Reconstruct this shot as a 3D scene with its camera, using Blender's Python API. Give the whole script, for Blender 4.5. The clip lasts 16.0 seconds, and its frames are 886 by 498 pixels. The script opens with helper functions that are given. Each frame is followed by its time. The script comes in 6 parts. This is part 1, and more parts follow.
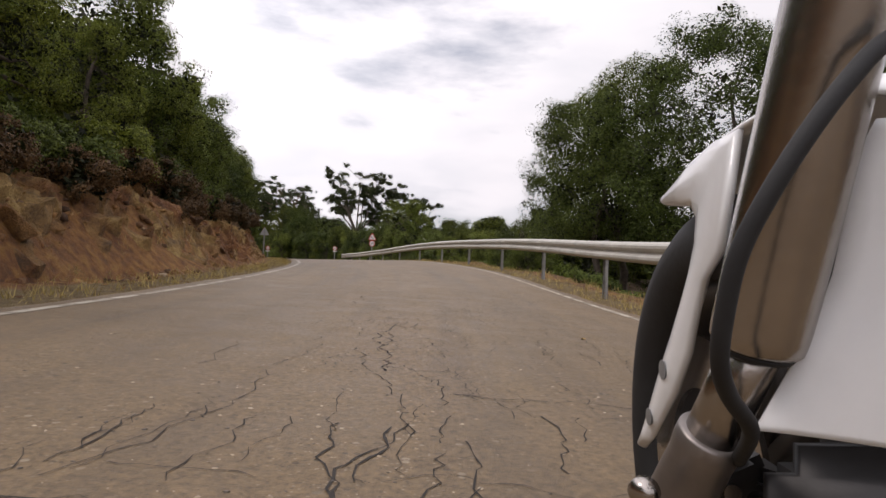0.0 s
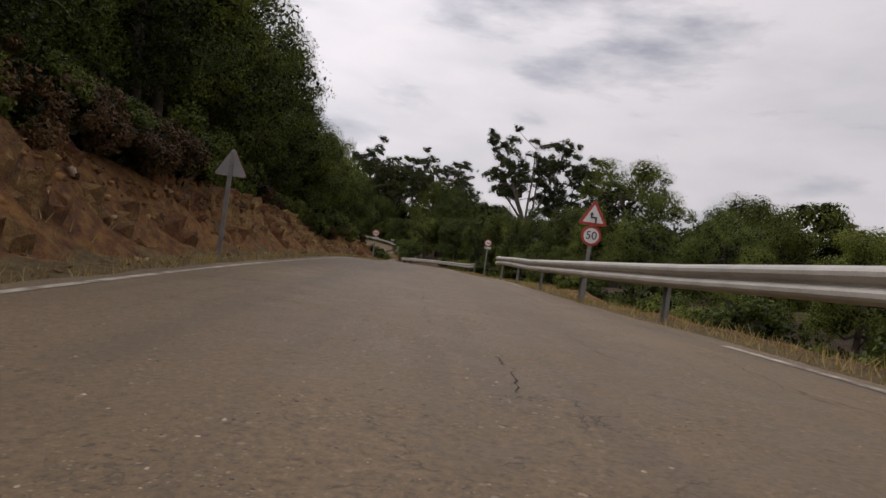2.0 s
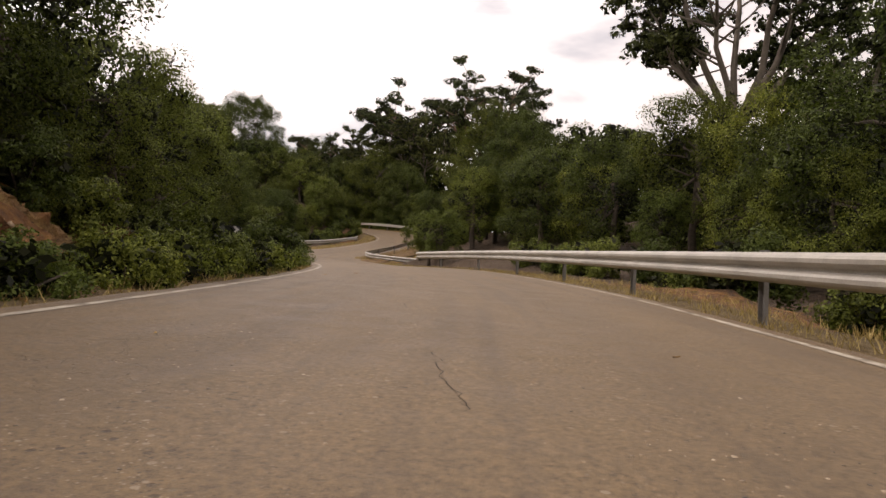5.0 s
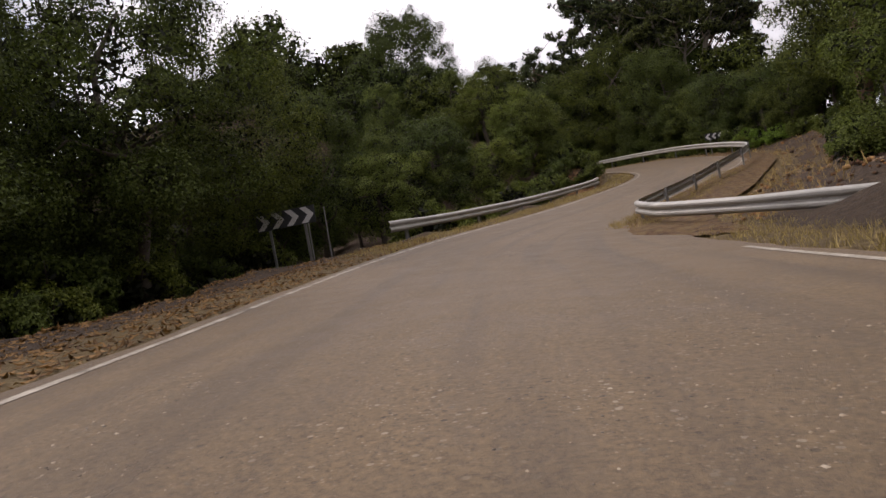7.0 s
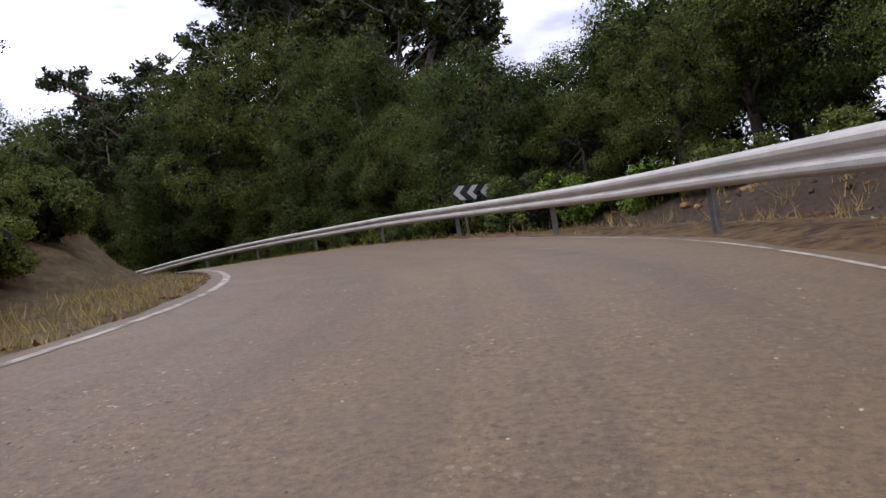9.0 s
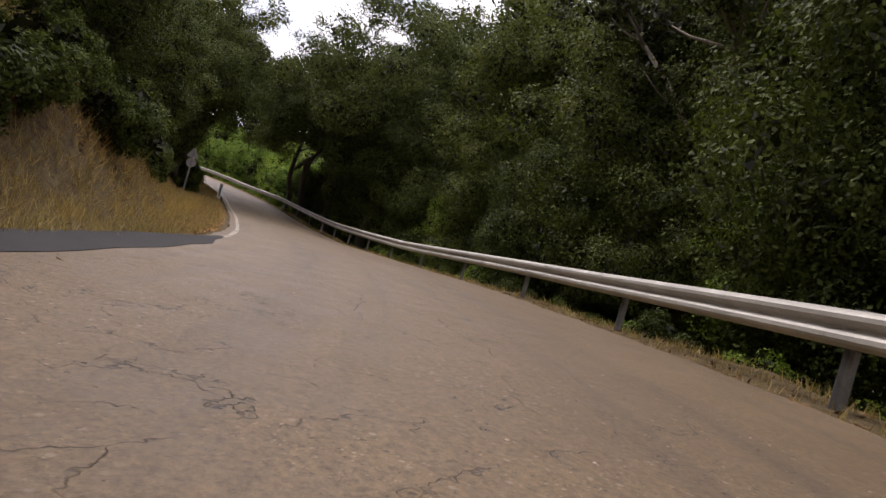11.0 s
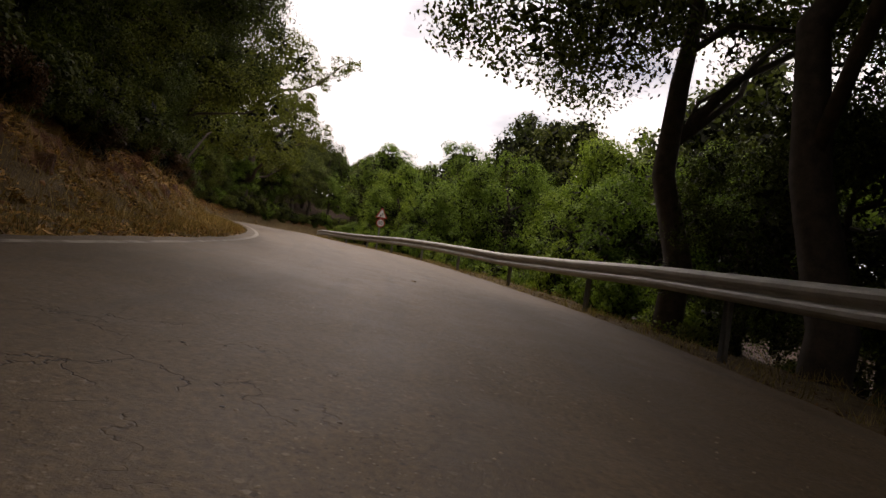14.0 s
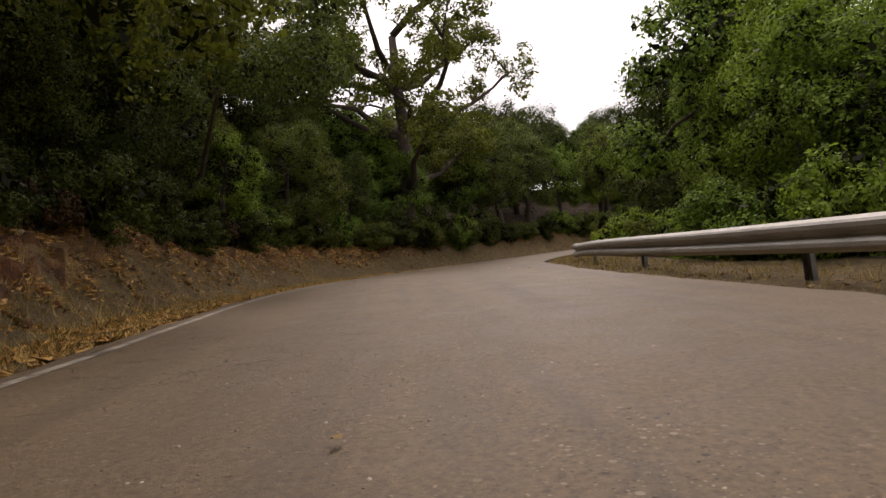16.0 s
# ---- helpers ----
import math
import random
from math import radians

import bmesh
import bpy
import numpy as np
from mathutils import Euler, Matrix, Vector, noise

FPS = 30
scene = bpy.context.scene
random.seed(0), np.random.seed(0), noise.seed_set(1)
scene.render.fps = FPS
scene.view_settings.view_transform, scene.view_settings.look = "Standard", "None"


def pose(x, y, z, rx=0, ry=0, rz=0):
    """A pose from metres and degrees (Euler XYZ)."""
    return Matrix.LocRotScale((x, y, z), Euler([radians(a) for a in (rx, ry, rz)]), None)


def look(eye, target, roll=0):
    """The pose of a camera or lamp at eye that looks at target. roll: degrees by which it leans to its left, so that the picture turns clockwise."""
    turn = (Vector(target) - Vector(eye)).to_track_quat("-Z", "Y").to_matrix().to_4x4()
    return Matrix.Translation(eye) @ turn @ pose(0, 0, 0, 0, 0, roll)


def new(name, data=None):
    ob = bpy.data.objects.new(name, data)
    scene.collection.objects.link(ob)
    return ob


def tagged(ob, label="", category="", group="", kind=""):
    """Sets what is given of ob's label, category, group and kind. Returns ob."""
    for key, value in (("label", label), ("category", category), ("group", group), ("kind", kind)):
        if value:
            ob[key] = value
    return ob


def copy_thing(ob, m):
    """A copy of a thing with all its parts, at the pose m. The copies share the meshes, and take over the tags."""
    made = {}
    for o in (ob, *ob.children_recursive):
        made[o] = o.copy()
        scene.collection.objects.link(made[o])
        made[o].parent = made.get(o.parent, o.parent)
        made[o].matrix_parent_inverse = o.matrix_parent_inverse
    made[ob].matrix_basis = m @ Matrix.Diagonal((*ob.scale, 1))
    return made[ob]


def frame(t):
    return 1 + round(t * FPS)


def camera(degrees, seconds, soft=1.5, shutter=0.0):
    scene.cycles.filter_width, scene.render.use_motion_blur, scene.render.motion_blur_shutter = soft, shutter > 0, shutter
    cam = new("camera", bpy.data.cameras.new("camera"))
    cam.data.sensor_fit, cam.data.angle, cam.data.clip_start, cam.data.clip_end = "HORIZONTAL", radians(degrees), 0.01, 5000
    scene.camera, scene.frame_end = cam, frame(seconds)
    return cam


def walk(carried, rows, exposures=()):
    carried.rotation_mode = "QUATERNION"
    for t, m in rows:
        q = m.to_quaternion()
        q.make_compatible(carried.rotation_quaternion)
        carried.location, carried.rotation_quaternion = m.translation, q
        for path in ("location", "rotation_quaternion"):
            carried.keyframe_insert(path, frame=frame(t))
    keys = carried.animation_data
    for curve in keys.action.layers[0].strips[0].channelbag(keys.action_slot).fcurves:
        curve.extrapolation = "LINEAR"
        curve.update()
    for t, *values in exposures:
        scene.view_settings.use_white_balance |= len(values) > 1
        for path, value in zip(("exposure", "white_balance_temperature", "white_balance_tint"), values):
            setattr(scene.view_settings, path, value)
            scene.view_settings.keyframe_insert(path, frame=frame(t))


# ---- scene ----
cam = camera(70.0, 16.0)
EXPO = [(0.0, -0.85, 6750, 19), (0.5, -1.30, 6650, 19), (1.0, -1.50, 6600, 19), (1.5, -1.60, 6600, 19), (2.0, -1.40, 6750, 19), (2.5, -1.15, 6800, 19), (3.0, -0.95, 7300, 19), (3.5, -0.80, 7500, 19), (4.0, -0.72, 7600, 19), (4.5, -0.70, 7700, 23), (7.0, -0.90, 6750, 23), (7.5, -0.75, 6550, 23), (8.0, -0.60, 6000, 23), (8.5, -0.60, 5850, 23), (11.0, -0.28, 6700, 23), (11.5, -0.15, 6650, 23), (12.0, -0.20, 6450, 23), (12.5, -0.25, 6550, 23), (13.0, 0.30, 6950, 23), (13.5, 0.48, 7400, 23), (14.0, -1.05, 7500, 23), (14.5, -1.10, 7500, 23), (15.0, -0.50, 7650, 23), (15.5, -0.60, 7600, 23), (16.0, -0.80, 7150, 23)]
PATH = [
    (0, (0.000, 0.000, -0.065), (-0.000, 1.998, 0.024), 2.3),
    (0.5, (-0.309, 7.520, 0.138), (-0.357, 9.516, 0.248), 10.6),
    (1, (-1.122, 15.018, 0.547), (-1.326, 17.006, 0.633), 10.7),
    (1.5, (-2.565, 22.445, 0.878), (-2.954, 24.406, 0.930), 11.4),
    (2, (-4.479, 29.773, 1.118), (-4.982, 31.709, 1.155), 7.7),
    (2.5, (-6.648, 36.954, 1.208), (-7.218, 38.871, 1.187), 1.6),
    (3, (-8.806, 44.157, 1.258), (-9.313, 46.090, 1.318), -4.3),
    (3.5, (-10.582, 51.325, 1.306), (-11.014, 53.278, 1.308), -1.0),
    (4, (-12.385, 58.460, 1.149), (-12.840, 60.408, 1.123), 3.8),
    (4.5, (-14.384, 65.638, 1.063), (-14.914, 67.566, 1.035), 3.2),
    (4.7, (-15.323, 68.470, 0.966), (-15.883, 70.391, 0.965), 2.2),
    (5.1, (-17.048, 74.271, 1.078), (-17.754, 76.143, 1.072), 1.6),
    (5.5, (-18.950, 79.988, 1.055), (-19.819, 81.789, 1.037), 0.2),
    (6, (-21.831, 86.858, 1.001), (-22.904, 88.545, 0.965), -2.1),
    (6.4, (-24.742, 92.012, 0.945), (-25.962, 93.596, 0.897), -3.6),
    (6.8, (-28.375, 96.750, 0.901), (-29.713, 98.236, 0.848), -4.2),
    (7, (-30.347, 99.046, 0.840), (-31.663, 100.550, 0.779), -10.2),
    (7.5, (-34.399, 105.377, 0.732), (-35.530, 107.025, 0.673), -19.9),
    (8, (-38.073, 111.926, 0.799), (-38.835, 113.775, 0.767), -21.3),
    (8.5, (-39.749, 119.158, 1.133), (-40.100, 121.122, 1.275), -14.1),
    (8.7, (-39.898, 122.125, 1.315), (-40.192, 124.102, 1.404), -10.6),
    (9.1, (-40.774, 127.810, 1.780), (-41.351, 129.723, 1.862), -8.0),
    (9.5, (-42.342, 133.529, 2.369), (-43.231, 135.320, 2.434), -1.8),
    (10, (-46.566, 139.760, 3.097), (-47.826, 141.313, 3.135), 7.6),
    (10.4, (-51.322, 143.431, 3.544), (-52.824, 144.752, 3.565), 13.8),
    (10.8, (-56.213, 146.535, 3.832), (-57.891, 147.624, 3.845), 16.4),
    (11, (-58.873, 148.026, 3.901), (-60.652, 148.941, 3.894), 16.1),
    (11.5, (-65.869, 151.029, 3.815), (-67.769, 151.652, 3.794), 11.6),
    (12, (-73.248, 152.895, 3.575), (-75.207, 153.299, 3.540), 5.4),
    (12.5, (-80.728, 154.202, 3.450), (-82.691, 154.579, 3.421), 5.4),
    (13, (-88.378, 155.187, 3.288), (-90.354, 155.499, 3.304), 4.7),
    (13.5, (-96.013, 155.800, 3.323), (-97.999, 156.039, 3.353), 7.3),
    (14, (-103.602, 156.210, 3.535), (-105.600, 156.259, 3.624), 8.4),
    (14.5, (-111.081, 155.805, 3.896), (-113.073, 155.659, 3.995), 9.1),
    (15, (-118.307, 154.340, 4.312), (-120.267, 153.958, 4.412), 6.9),
    (15.5, (-125.170, 152.585, 4.670), (-127.081, 152.011, 4.805), 2.4),
    (16, (-131.822, 150.412, 5.014), (-133.715, 149.774, 5.110), -6.6),
]
walk(cam, [(t, look(eye, target, roll)) for t, eye, target, roll in PATH], EXPO)

# ---- world and light ----
world = bpy.data.worlds.new("world")
scene.world = world
world.use_nodes = True
wn, wl = world.node_tree.nodes, world.node_tree.links
wn.clear()
SUN_EL, SUN_AZ = 52.0, 258.0
SUN_WAY = Vector((math.sin(radians(SUN_AZ)) * math.cos(radians(SUN_EL)), math.cos(radians(SUN_AZ)) * math.cos(radians(SUN_EL)), math.sin(radians(SUN_EL))))
sky = wn.new("ShaderNodeTexSky")
sky.sky_type, sky.sun_disc = "NISHITA", False
sky.sun_elevation, sky.sun_rotation = radians(SUN_EL), radians(SUN_AZ)
sky_gain = wn.new("ShaderNodeVectorMath")
sky_gain.operation = "SCALE"
sky_gain.inputs["Scale"].default_value = 0.15
wl.new(sky.outputs[0], sky_gain.inputs[0])
wco = wn.new("ShaderNodeTexCoord")
wmap = wn.new("ShaderNodeMapping")
wmap.inputs["Scale"].default_value = (1.0, 1.0, 3.2)
wl.new(wco.outputs["Generated"], wmap.inputs[0])
cloud = wn.new("ShaderNodeTexNoise")
cloud.inputs["Scale"].default_value, cloud.inputs["Detail"].default_value, cloud.inputs["Roughness"].default_value = 2.6, 7, 0.55
wl.new(wmap.outputs[0], cloud.inputs["Vector"])
cover = wn.new("ShaderNodeValToRGB")
cover.color_ramp.elements[0].position, cover.color_ramp.elements[1].position = 0.22, 0.47
wl.new(cloud.outputs["Fac"], cover.inputs[0])
puff = wn.new("ShaderNodeTexNoise")
puff.inputs["Scale"].default_value, puff.inputs["Detail"].default_value = 5.0, 6
wl.new(wmap.outputs[0], puff.inputs["Vector"])
shade = wn.new("ShaderNodeValToRGB")
shade.color_ramp.elements[0].position, shade.color_ramp.elements[1].position = 0.35, 0.62
shade.color_ramp.elements[0].color, shade.color_ramp.elements[1].color = (1.52, 1.59, 1.68, 1), (1.76, 1.80, 1.87, 1)
wl.new(puff.outputs["Fac"], shade.inputs[0])
# the cloud layer is brighter towards the veiled sun
toward = wn.new("ShaderNodeVectorMath")
toward.operation = "DOT_PRODUCT"
toward.inputs[1].default_value = SUN_WAY
wl.new(wco.outputs["Generated"], toward.inputs[0])
veil = wn.new("ShaderNodeMapRange")
veil.inputs["From Min"].default_value, veil.inputs["From Max"].default_value = -0.2, 1.0
veil.inputs["To Min"].default_value, veil.inputs["To Max"].default_value = 0.92, 1.75
veil.interpolation_type = "SMOOTHSTEP"
wl.new(toward.outputs["Value"], veil.inputs["Value"])
lit = wn.new("ShaderNodeVectorMath")
lit.operation = "SCALE"
wl.new(shade.outputs[0], lit.inputs[0])
wl.new(veil.outputs[0], lit.inputs["Scale"])
wmix = wn.new("ShaderNodeMix")
wmix.data_type = "RGBA"
wl.new(cover.outputs[0], wmix.inputs["Factor"])
wl.new(sky_gain.outputs[0], wmix.inputs[6])
wl.new(lit.outputs[0], wmix.inputs[7])
wbg = wn.new("ShaderNodeBackground")
wbg.inputs["Strength"].default_value = 1.0
wl.new(wmix.outputs[2], wbg.inputs["Color"])
wout = wn.new("ShaderNodeOutputWorld")
wl.new(wbg.outputs[0], wout.inputs[0])

sun_data = bpy.data.lights.new("sun", "SUN")
sun_data.energy, sun_data.angle, sun_data.color = 1.8, radians(14), (1.0, 0.95, 0.88)
sun_lamp = new("sun", sun_data)
sun_lamp.matrix_world = look((0, 0, 60), Vector((0, 0, 60)) - SUN_WAY)

# ---- materials ----


def material(name):
    m = bpy.data.materials.new(name)
    m.use_nodes = True
    return m, m.node_tree.nodes, m.node_tree.links, m.node_tree.nodes["Principled BSDF"]


def noise_tex(nodes, links, scale, detail=4.0, rough=0.55, coords=None):
    n = nodes.new("ShaderNodeTexNoise")
    n.inputs["Scale"].default_value, n.inputs["Detail"].default_value, n.inputs["Roughness"].default_value = scale, detail, rough
    if coords is None:
        g = nodes.new("ShaderNodeNewGeometry")
        coords = g.outputs["Position"]
    links.new(coords, n.inputs["Vector"])
    return n


def ramp(nodes, links, fac, stops):
    r = nodes.new("ShaderNodeValToRGB")
    while len(r.color_ramp.elements) < len(stops):
        r.color_ramp.elements.new(0.5)
    for e, (p, c) in zip(r.color_ramp.elements, stops):
        e.position, e.color = p, (*c, 1)
    links.new(fac, r.inputs[0])
    return r.outputs[0]


def mix(nodes, links, fac, a, b, mode="MIX"):
    m = nodes.new("ShaderNodeMix")
    m.data_type, m.blend_type = "RGBA", mode
    for sock, v in ((m.inputs["Factor"], fac), (m.inputs[6], a), (m.inputs[7], b)):
        if isinstance(v, bpy.types.NodeSocket):
            links.new(v, sock)
        elif isinstance(v, (int, float)):
            sock.default_value = v
        else:
            sock.default_value = (*v, 1)
    return m.outputs[2]


def maths(nodes, links, op, a, b=0.0):
    m = nodes.new("ShaderNodeMath")
    m.operation = op
    for sock, v in zip(m.inputs, (a, b)):
        if isinstance(v, bpy.types.NodeSocket):
            links.new(v, sock)
        else:
            sock.default_value = v
    return m.outputs[0]


def bump(nodes, links, bsdf, height, strength=0.4, distance=0.02):
    b = nodes.new("ShaderNodeBump")
    b.inputs["Strength"].default_value, b.inputs["Distance"].default_value = strength, distance
    links.new(height, b.inputs["Height"])
    links.new(b.outputs[0], bsdf.inputs["Normal"])


def simple_material(name, colour, rough=0.5, metal=0.0, vary=0.25, scale=6.0, grain=60.0, bumps=0.15):
    m, n, l, b = material(name)
    big, small = noise_tex(n, l, scale), noise_tex(n, l, grain, 3)
    dark = tuple(c * (1 - vary) for c in colour)
    light = tuple(min(1, c * (1 + vary * 0.6)) for c in colour)
    col = ramp(n, l, big.outputs["Fac"], [(0.3, dark), (0.7, light)])
    col = mix(n, l, 0.25, col, ramp(n, l, small.outputs["Fac"], [(0.35, dark), (0.65, light)]))
    l.new(col, b.inputs["Base Color"])
    b.inputs["Roughness"].default_value, b.inputs["Metallic"].default_value = rough, metal
    bump(n, l, b, small.outputs["Fac"], bumps, 0.003)
    return m


def asphalt_material():
    m, n, l, b = material("asphalt")
    geo = n.new("ShaderNodeNewGeometry").outputs["Position"]
    at, run = n.new("ShaderNodeAttribute"), n.new("ShaderNodeAttribute")
    at.attribute_name, run.attribute_name = "across", "along"
    # road coordinates, stretched along the way of travel, for streaks
    lane = n.new("ShaderNodeCombineXYZ")
    l.new(at.outputs["Fac"], lane.inputs[0])
    l.new(maths(n, l, "MULTIPLY", run.outputs["Fac"], 0.045), lane.inputs[1])
    patchy = noise_tex(n, l, 0.35, 5, 0.6, geo)
    stain = noise_tex(n, l, 2.2, 5, 0.65, geo)
    fine = noise_tex(n, l, 170, 3, 0.7, geo)
    grit = noise_tex(n, l, 34, 5, 0.8, geo)
    stones = n.new("ShaderNodeTexVoronoi")
    stones.inputs["Scale"].default_value = 70
    l.new(geo, stones.inputs["Vector"])
    base = ramp(n, l, patchy.outputs["Fac"], [(0.3, (0.133, 0.091, 0.050)), (0.7, (0.171, 0.118, 0.064))])
    base = mix(n, l, 0.35, base, ramp(n, l, stain.outputs["Fac"], [(0.3, (0.110, 0.075, 0.040)), (0.75, (0.188, 0.130, 0.070))]))
    base = mix(n, l, 0.85, base, ramp(n, l, grit.outputs["Fac"], [(0.34, (0.5, 0.5, 0.5)), (0.5, (1.0, 1.0, 1.0)), (0.66, (1.5, 1.48, 1.42))]), "MULTIPLY")
    base = mix(n, l, 0.5, base, ramp(n, l, fine.outputs["Fac"], [(0.3, (0.7, 0.7, 0.7)), (0.7, (1.3, 1.3, 1.28))]), "MULTIPLY")
    # single pale and dark stones laid bare, in loose patches
    bare = ramp(n, l, noise_tex(n, l, 1.1, 4, 0.65, geo).outputs["Fac"], [(0.42, (0.12, 0.12, 0.12)), (0.66, (1, 1, 1))])
    core = ramp(n, l, stones.outputs["Distance"], [(0.22, (1, 1, 1)), (0.42, (0, 0, 0))])
    sep = n.new("ShaderNodeSeparateColor")
    l.new(stones.outputs["Color"], sep.inputs[0])
    pale = maths(n, l, "MULTIPLY", maths(n, l, "MULTIPLY", maths(n, l, "GREATER_THAN", sep.outputs[0], 0.86), core), bare)
    dark = maths(n, l, "MULTIPLY", maths(n, l, "MULTIPLY", maths(n, l, "GREATER_THAN", sep.outputs[1], 0.88), core), bare)
    chips = n.new("ShaderNodeTexVoronoi")
    chips.inputs["Scale"].default_value = 26
    l.new(geo, chips.inputs["Vector"])
    cut = n.new("ShaderNodeSeparateColor")
    l.new(chips.outputs["Color"], cut.inputs[0])
    heart = ramp(n, l, maths(n, l, "ADD", chips.outputs["Distance"], maths(n, l, "MULTIPLY", grit.outputs["Fac"], 0.3)), [(0.40, (1, 1, 1)), (0.50, (0, 0, 0))])
    pale = maths(n, l, "MAXIMUM", pale, maths(n, l, "MULTIPLY", maths(n, l, "MULTIPLY", maths(n, l, "GREATER_THAN", cut.outputs[0], 0.91), heart), bare))
    dark = maths(n, l, "MAXIMUM", dark, maths(n, l, "MULTIPLY", maths(n, l, "MULTIPLY", maths(n, l, "GREATER_THAN", cut.outputs[1], 0.90), heart), bare))
    base = mix(n, l, maths(n, l, "MULTIPLY", pale, 0.8), base, (0.36, 0.30, 0.215))
    base = mix(n, l, maths(n, l, "MULTIPLY", dark, 0.85), base, (0.036, 0.028, 0.020))
    # wheel paths, polished and a little darker, and streaks of rubber and oil
    path = ramp(n, l, maths(n, l, "ABSOLUTE", maths(n, l, "SUBTRACT", maths(n, l, "ABSOLUTE", at.outputs["Fac"]), 1.15)), [(0.1, (1, 1, 1)), (0.55, (0, 0, 0))])
    path = maths(n, l, "MULTIPLY", path, ramp(n, l, patchy.outputs["Fac"], [(0.35, (0, 0, 0)), (0.65, (0.30, 0.30, 0.30))]))
    base = mix(n, l, path, base, (0.072, 0.054, 0.036))
    streak = ramp(n, l, noise_tex(n, l, 2.6, 4, 0.6, lane.outputs[0]).outputs["Fac"], [(0.50, (0, 0, 0)), (0.68, (0.42, 0.42, 0.42))])
    base = mix(n, l, streak, base, (0.070, 0.052, 0.037))
    # hairline cracks, only where the surface is old
    warp = noise_tex(n, l, 3.0, 4, 0.6, geo)
    wv = n.new("ShaderNodeVectorMath")
    wv.operation = "MULTIPLY_ADD"
    wv.inputs[1].default_value = (0.55, 0.55, 0.55)
    l.new(warp.outputs["Color"], wv.inputs[0])
    l.new(geo, wv.inputs[2])
    crack = n.new("ShaderNodeTexVoronoi")
    crack.feature = "DISTANCE_TO_EDGE"
    crack.inputs["Scale"].default_value = 2.3
    l.new(wv.outputs[0], crack.inputs["Vector"])
    line = ramp(n, l, crack.outputs["Distance"], [(0.0, (1, 1, 1)), (0.016, (0, 0, 0))])
    old = ramp(n, l, noise_tex(n, l, 0.16, 2, 0.5, geo).outputs["Fac"], [(0.52, (0, 0, 0)), (0.6, (1, 1, 1))])
    line = maths(n, l, "MULTIPLY", maths(n, l, "MULTIPLY", line, old), ramp(n, l, warp.outputs["Fac"], [(0.48, (0, 0, 0)), (0.56, (1, 1, 1))]))
    base = mix(n, l, line, base, (0.03, 0.026, 0.022))
    l.new(base, b.inputs["Base Color"])
    rough = ramp(n, l, stain.outputs["Fac"], [(0.3, (0.50, 0.50, 0.50)), (0.7, (0.66, 0.66, 0.66))])
    l.new(rough, b.inputs["Roughness"])
    b.inputs["Specular IOR Level"].default_value = 0.36
    h = maths(n, l, "ADD", grit.outputs["Fac"], maths(n, l, "MULTIPLY", fine.outputs["Fac"], 0.5))
    h = maths(n, l, "ADD", h, maths(n, l, "MULTIPLY", maths(n, l, "SUBTRACT", pale, dark), 0.5))
    h = maths(n, l, "SUBTRACT", h, maths(n, l, "MULTIPLY", line, 2.0))
    bump(n, l, b, h, 0.55, 0.008)
    return m


def ground_material():
    m, n, l, b = material("ground")
    geo = n.new("ShaderNodeNewGeometry")
    pos = geo.outputs["Position"]
    big, mid = noise_tex(n, l, 0.6, 5, 0.6, pos), noise_tex(n, l, 5, 6, 0.65, pos)
    fine = noise_tex(n, l, 45, 4, 0.7, pos)
    litter = n.new("ShaderNodeTexVoronoi")
    litter.inputs["Scale"].default_value = 16
    l.new(pos, litter.inputs["Vector"])
    forest = ramp(n, l, mid.outputs["Fac"], [(0.25, (0.028, 0.019, 0.011)), (0.5, (0.074, 0.048, 0.028)), (0.75, (0.114, 0.079, 0.046))])
    forest = mix(n, l, 0.35, forest, ramp(n, l, litter.outputs["Color"], [(0.1, (0.034, 0.022, 0.015)), (0.9, (0.170, 0.107, 0.057))]))
    red = ramp(n, l, mid.outputs["Fac"], [(0.3, (0.062, 0.024, 0.009)), (0.46, (0.23, 0.083, 0.020)), (0.62, (0.42, 0.205, 0.046))])
    red = mix(n, l, 0.4, red, ramp(n, l, big.outputs["Fac"], [(0.35, (0.075, 0.038, 0.020)), (0.65, (0.27, 0.145, 0.048))]))
    dry = ramp(n, l, mid.outputs["Fac"], [(0.3, (0.074, 0.046, 0.015)), (0.5, (0.187, 0.122, 0.040)), (0.7, (0.267, 0.193, 0.074))])
    dry = mix(n, l, 0.4, dry, ramp(n, l, litter.outputs["Color"], [(0.1, (0.068, 0.043, 0.020)), (0.9, (0.255, 0.187, 0.091))]))
    edge = maths(n, l, "SUBTRACT", mid.outputs["Fac"], 0.5)

    def weight(name):
        a = n.new("ShaderNodeAttribute")
        a.attribute_name = name
        w = maths(n, l, "ADD", a.outputs["Fac"], maths(n, l, "MULTIPLY", edge, 0.9))
        return ramp(n, l, w, [(0.4, (0, 0, 0)), (0.6, (1, 1, 1))])

    col = mix(n, l, weight("red_earth"), forest, red)
    col = mix(n, l, weight("dry_grass"), col, dry)
    l.new(col, b.inputs["Base Color"])
    b.inputs["Roughness"].default_value = 0.95
    h = maths(n, l, "ADD", mid.outputs["Fac"], maths(n, l, "MULTIPLY", fine.outputs["Fac"], 0.4))
    bump(n, l, b, h, 1.0, 0.16)
    return m


